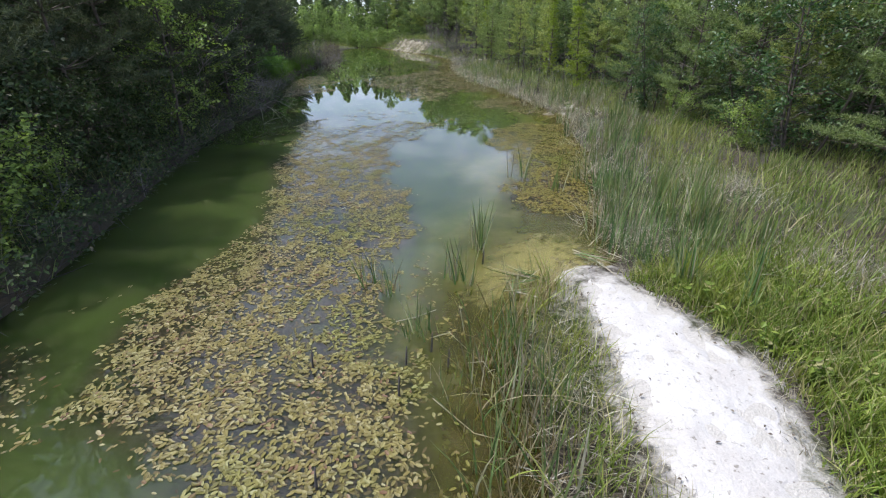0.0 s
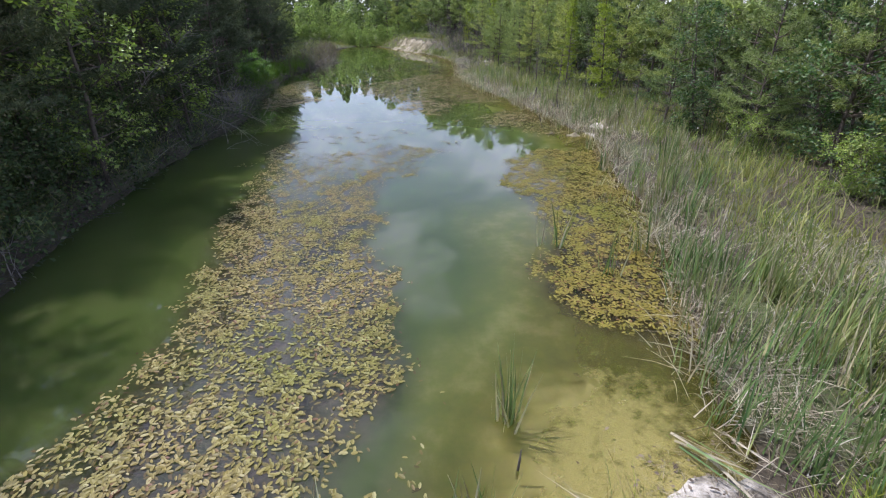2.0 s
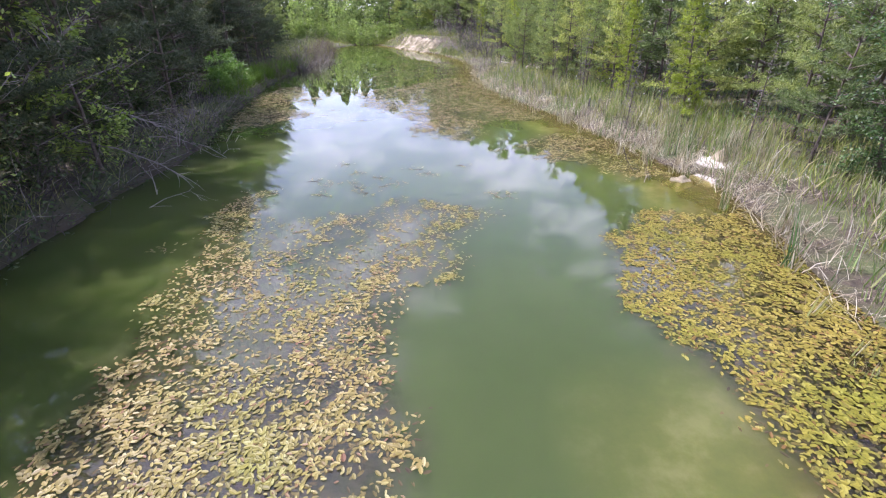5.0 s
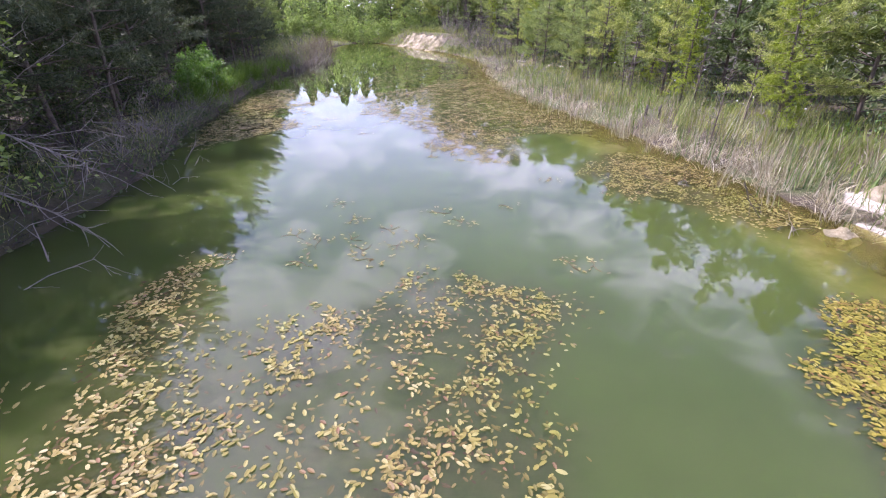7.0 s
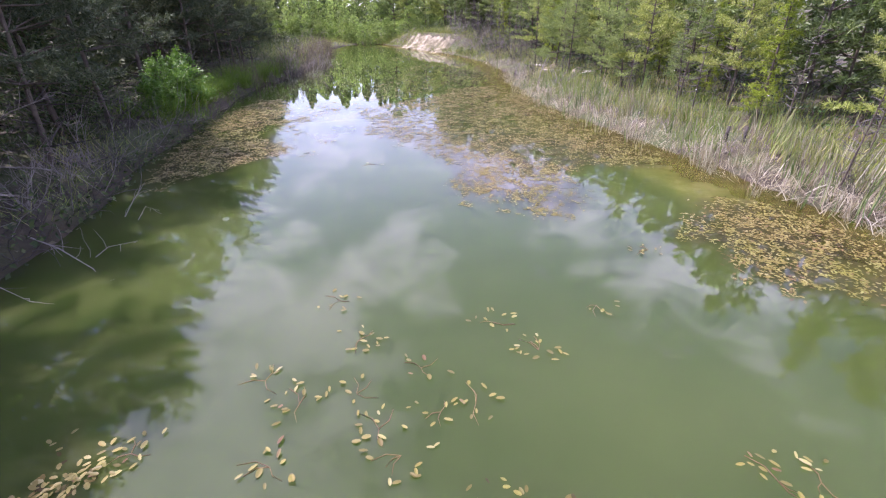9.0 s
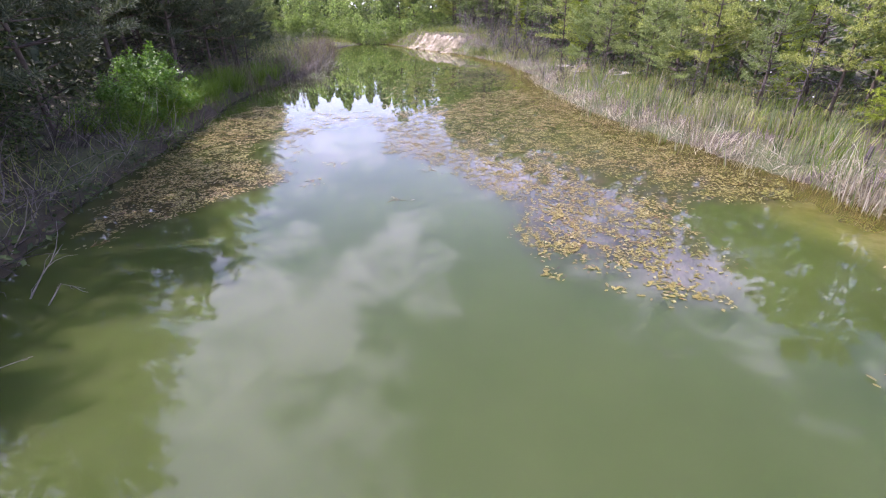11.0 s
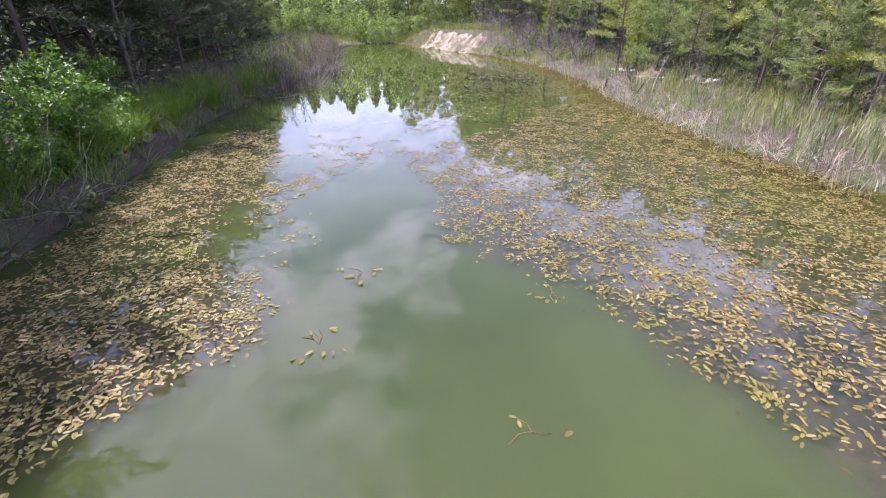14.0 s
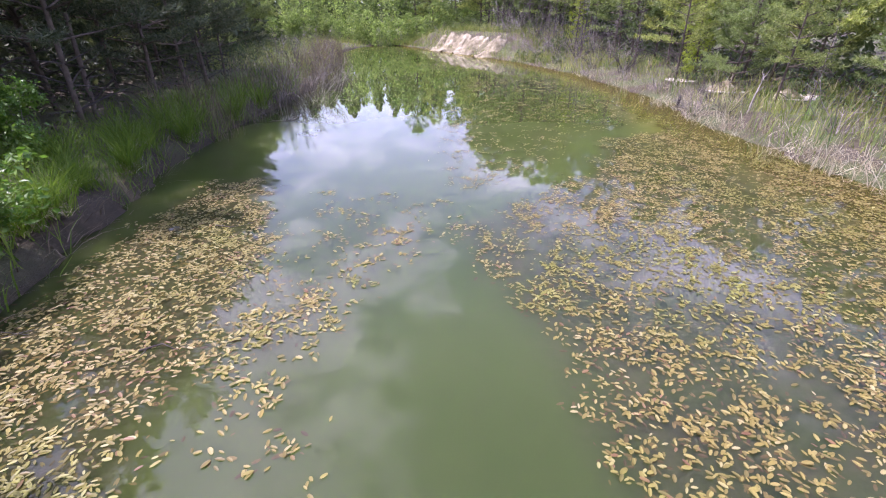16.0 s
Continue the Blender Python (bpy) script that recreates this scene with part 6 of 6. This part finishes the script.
V, F = blades(np.stack([x, y, zed(x, y)], 1), r.normal(0.35, 0.13, m).clip(0.1, 0.8), r.uniform(0.015, 0.035, m), np.abs(r.normal(0.2, 0.2, m)), np.abs(r.normal(0.25, 0.2, m)), 2, r)
stuff("bank_grass", "dry green-brown grass on the far sandy bank", "grass", V, F, M_MEADOW)
x, y = scatter(16000, (3.2, 10.5, 5, 38), lambda x, y: step(-0.15, 0.2, -signed(x, y, POND)) * np.clip(1.6 * ripple(x, y, 0.9, 9.0) - 0.3 + 0.5 * ripple(x, y, 3.0, 1.0), 0, 1), r)
m = len(x)
V, F = blades(np.stack([x, y, zed(x, y)], 1), r.normal(0.38, 0.12, m).clip(0.15, 0.7), r.uniform(0.007, 0.014, m), np.abs(r.normal(0.15, 0.12, m)), np.abs(r.normal(0.25, 0.2, m)), 3, r)
stuff("sedge_patch", "patches of bright yellow-green sedge among the reeds", "sedge", V, F, M_SEDGE)
x, y = scatter(4200, (0.3, 2.1, 0.5, 5.0), lambda x, y: step(0.6, 0.1, np.abs(signed(x, y, POND) - 0.1)) * np.clip(0.5 + 0.8 * ripple(x, y, 3.0, 6.0), 0.05, 1), r)
m = len(x)
V, F = blades(np.stack([x, y, zed(x, y)], 1), r.normal(0.4, 0.14, m).clip(0.12, 0.8), r.uniform(0.007, 0.015, m), np.abs(r.normal(0.25, 0.25, m)), np.where(r.random(m) < 0.35, 0.9, 0.12) * r.random(m), 4, r)
stuff("dry_reeds", "broken brown reeds on the wet spit", "reeds", V, F, M_SPIT)


def branch(points, rad, seed, label, mat=M_DEAD, twigs=6, reach=1.0):
    """A fallen branch: a main stem and side twigs."""
    r = np.random.default_rng(seed)
    holder = thing("fallen_branch", label, "branch", points[0], "fallen branches")
    o = Vector(points[0])
    pts = [Vector(p) - o for p in points]
    n = len(pts)
    V, F = tube(pts, [rad * (1 - 0.8 * k / (n - 1)) for k in range(n)], 6)
    child("stem", mesh_of("stem", V, F, mat, True), holder)
    for k in range(twigs):
        j = int(r.integers(0, n - 1))
        a = pts[j].lerp(pts[j + 1], r.random())
        d = (pts[j + 1] - pts[j]).normalized() + Vector(r.normal(0, 0.6, 3))
        V, F = tube(limb_path(a, d, reach * r.uniform(0.15, 0.45), r, 0, 3, 0.25), [rad * 0.4, rad * 0.3, rad * 0.2, 0.001], 4)
        child("twig", mesh_of("twig", V, F, mat, True), holder)


WET = "thin grey dead branch sticking out of the water"
branch([(-3.75, 15.9, -0.1), (-3.3, 16.0, 0.12), (-2.95, 16.25, 0.16), (-2.7, 16.1, 0.02)], 0.008, 1, WET)
branch([(-3.7, 16.6, -0.3), (-3.68, 16.62, 0.2), (-3.7, 16.65, 0.5)], 0.014, 2, "upright dead stake in the shallows", twigs=2)
branch([(-3.55, 20.6, -0.1), (-3.35, 20.7, 0.2), (-3.2, 20.9, 0.42)], 0.010, 3, WET, twigs=4)
branch([(-3.3, 20.4, -0.1), (-3.15, 20.6, 0.15), (-3.0, 20.65, 0.05)], 0.009, 4, WET, twigs=3)
branch([(-3.9, 19.4, 0.3), (-3.5, 19.2, 0.22), (-3.1, 19.0, 0.02), (-2.9, 18.8, -0.1)], 0.010, 5, "bare branch bending down into the water", twigs=9)
branch([(-4.3, 18.3, 0.7), (-3.8, 18.1, 0.75), (-3.3, 17.9, 0.6), (-2.9, 17.8, 0.35)], 0.010, 6, "long bare grey branch hanging over the water", twigs=12)
branch([(-4.5, 20.0, 1.0), (-3.9, 20.0, 0.95), (-3.4, 19.9, 0.85)], 0.009, 7, "long bare grey branch hanging over the water", twigs=10)
branch([(-5.2, 18.0, 1.5), (-4.6, 17.8, 2.0), (-4.1, 17.9, 2.3), (-3.8, 18.0, 2.5)], 0.010, 8, "long bare grey branch hanging over the water", twigs=12)
branch([(-3.4, 19.3, -0.1), (-3.1, 19.4, 0.1), (-2.9, 19.7, 0.02)], 0.009, 9, WET, twigs=4)
branch([(-4.75, 31.2, 0.3), (-4.6, 31.0, 0.1), (-4.5, 30.8, -0.02)], 0.014, 10, "short pale dead stick leaning on the muddy bank", twigs=1)
branch([(-4.45, 9.0, 0.0), (-4.43, 9.0, 0.3), (-4.4, 9.02, 0.55)], 0.010, 11, "pale bare twigs standing at the dark bank", twigs=5)
branch([(-4.5, 9.2, 0.0), (-4.52, 9.2, 0.25), (-4.5, 9.22, 0.42)], 0.009, 12, "pale bare twigs standing at the dark bank", twigs=4)
branch([(-3.1, 29.3, 0.012), (-2.9, 29.2, 0.02), (-2.75, 29.25, 0.012)], 0.008, 13, "small dark twig lying on floating leaves", M_DEAD_DARK, 2)
branch([(-3.0, 27.0, 0.012), (-2.85, 27.05, 0.02), (-2.7, 26.95, 0.012)], 0.008, 14, "small dark twig lying on floating leaves", M_DEAD_DARK, 2)
branch([(7.3, 33.4, 0.0), (7.45, 33.5, 0.5), (7.65, 33.6, 0.9)], 0.03, 15, "grey broken dead sapling among dry reeds", twigs=6)


branch([(5.55, 16.6, 0.45), (5.62, 16.5, 0.2), (5.7, 16.3, 0.0), (5.75, 16.2, -0.1)], 0.011, 16, "dark dead branch leaning out of the water", M_DEAD_DARK, 5)
branch([(5.5, 15.6, -0.05), (5.65, 15.75, 0.12), (5.8, 15.8, 0.03)], 0.009, 17, WET, twigs=6)


OVER = "long bare grey branch hanging over the water"
branch([(-5.6, 16.5, 1.2), (-5.0, 16.6, 1.7), (-4.4, 16.8, 2.0), (-3.9, 17.1, 2.2)], 0.012, 18, OVER, twigs=14)
branch([(-5.6, 17.0, 0.9), (-4.9, 17.3, 1.2), (-4.2, 17.5, 1.35), (-3.8, 17.6, 1.3)], 0.012, 19, OVER, twigs=14)
branch([(-5.8, 19.5, 1.3), (-5.0, 19.6, 1.9), (-4.3, 19.8, 2.3)], 0.012, 20, OVER, twigs=14)
branch([(-5.5, 18.6, 0.8), (-4.7, 18.7, 1.05), (-4.0, 18.9, 1.1), (-3.6, 19.0, 0.95)], 0.011, 21, OVER, twigs=14)
branch([(-5.3, 18.2, 1.5), (-4.6, 17.9, 1.35), (-3.9, 17.6, 1.15), (-3.3, 17.4, 0.95)], 0.02, 31, OVER, twigs=26, reach=1.7)
branch([(-5.2, 17.4, 0.9), (-4.4, 17.2, 0.75), (-3.7, 17.0, 0.5), (-3.2, 16.8, 0.25)], 0.018, 32, OVER, twigs=24, reach=1.5)
branch([(-5.6, 16.8, 1.6), (-4.9, 16.5, 2.2), (-4.3, 16.4, 2.6), (-3.9, 16.3, 2.9)], 0.018, 33, OVER, twigs=24, reach=1.8)
branch([(-5.4, 15.6, 1.3), (-4.8, 15.3, 1.9), (-4.3, 15.2, 2.3)], 0.016, 34, OVER, twigs=20, reach=1.6)
branch([(-5.6, 21.5, 1.0), (-4.9, 21.4, 1.4), (-4.3, 21.5, 1.6)], 0.011, 22, OVER, twigs=12)


def stump(x, y, h, rad):
    z = float(ground_z(x, y))
    V, F = tube([(0, 0, -0.1), (0.01, 0, h * 0.5), (0.03, 0.01, h)], [rad * 1.2, rad, rad * 0.8], 8)
    ob = new("tree_stump", mesh_of("tree_stump", V, F, M_DEAD_DARK, True))
    ob.location = (x, y, z)
    tagged(ob, "dark rotten stump among the reeds", "stump", "stumps")


for q in ((7.5, 22.4, 0.32, 0.035), (7.75, 22.2, 0.3, 0.03), (6.8, 35.2, 0.3, 0.04)):
    stump(*q)

soft = Mat("seed_fluff")
soft.b.inputs["Base Color"].default_value = (0.75, 0.74, 0.70, 1)
soft.b.inputs["Roughness"].default_value = 0.9
ball = bmesh.new()
bmesh.ops.create_icosphere(ball, subdivisions=1, radius=0.015)
for v in ball.verts:
    v.co *= 0.8 + 0.4 * random.random()
fluff = bpy.data.meshes.new("fluff")
ball.to_mesh(fluff)
ball.free()
fluff.materials.append(soft.m)
for k in range(9):
    y = r.uniform(11, 27)
    x = 7.0 + 1.8 * r.random() + 0.5 * math.sin(y)
    h = r.uniform(0.75, 1.15)
    z = float(ground_z(x, y))
    holder = thing("cottongrass", "thin stalk with a white fluffy seed head", "cottongrass", (x, y, z), "cottongrass stalks")
    V, F = tube([(0, 0, 0), (0.01, 0, h * 0.6), (0.03, 0.01, h)], [0.003, 0.0025, 0.002], 4)
    child("stalk", mesh_of("stalk", V, F, M_SEDGE, True), holder)
    ob = child("seed_head", fluff, holder, "white seed fluff")
    ob.location = (0.03, 0.01, h)
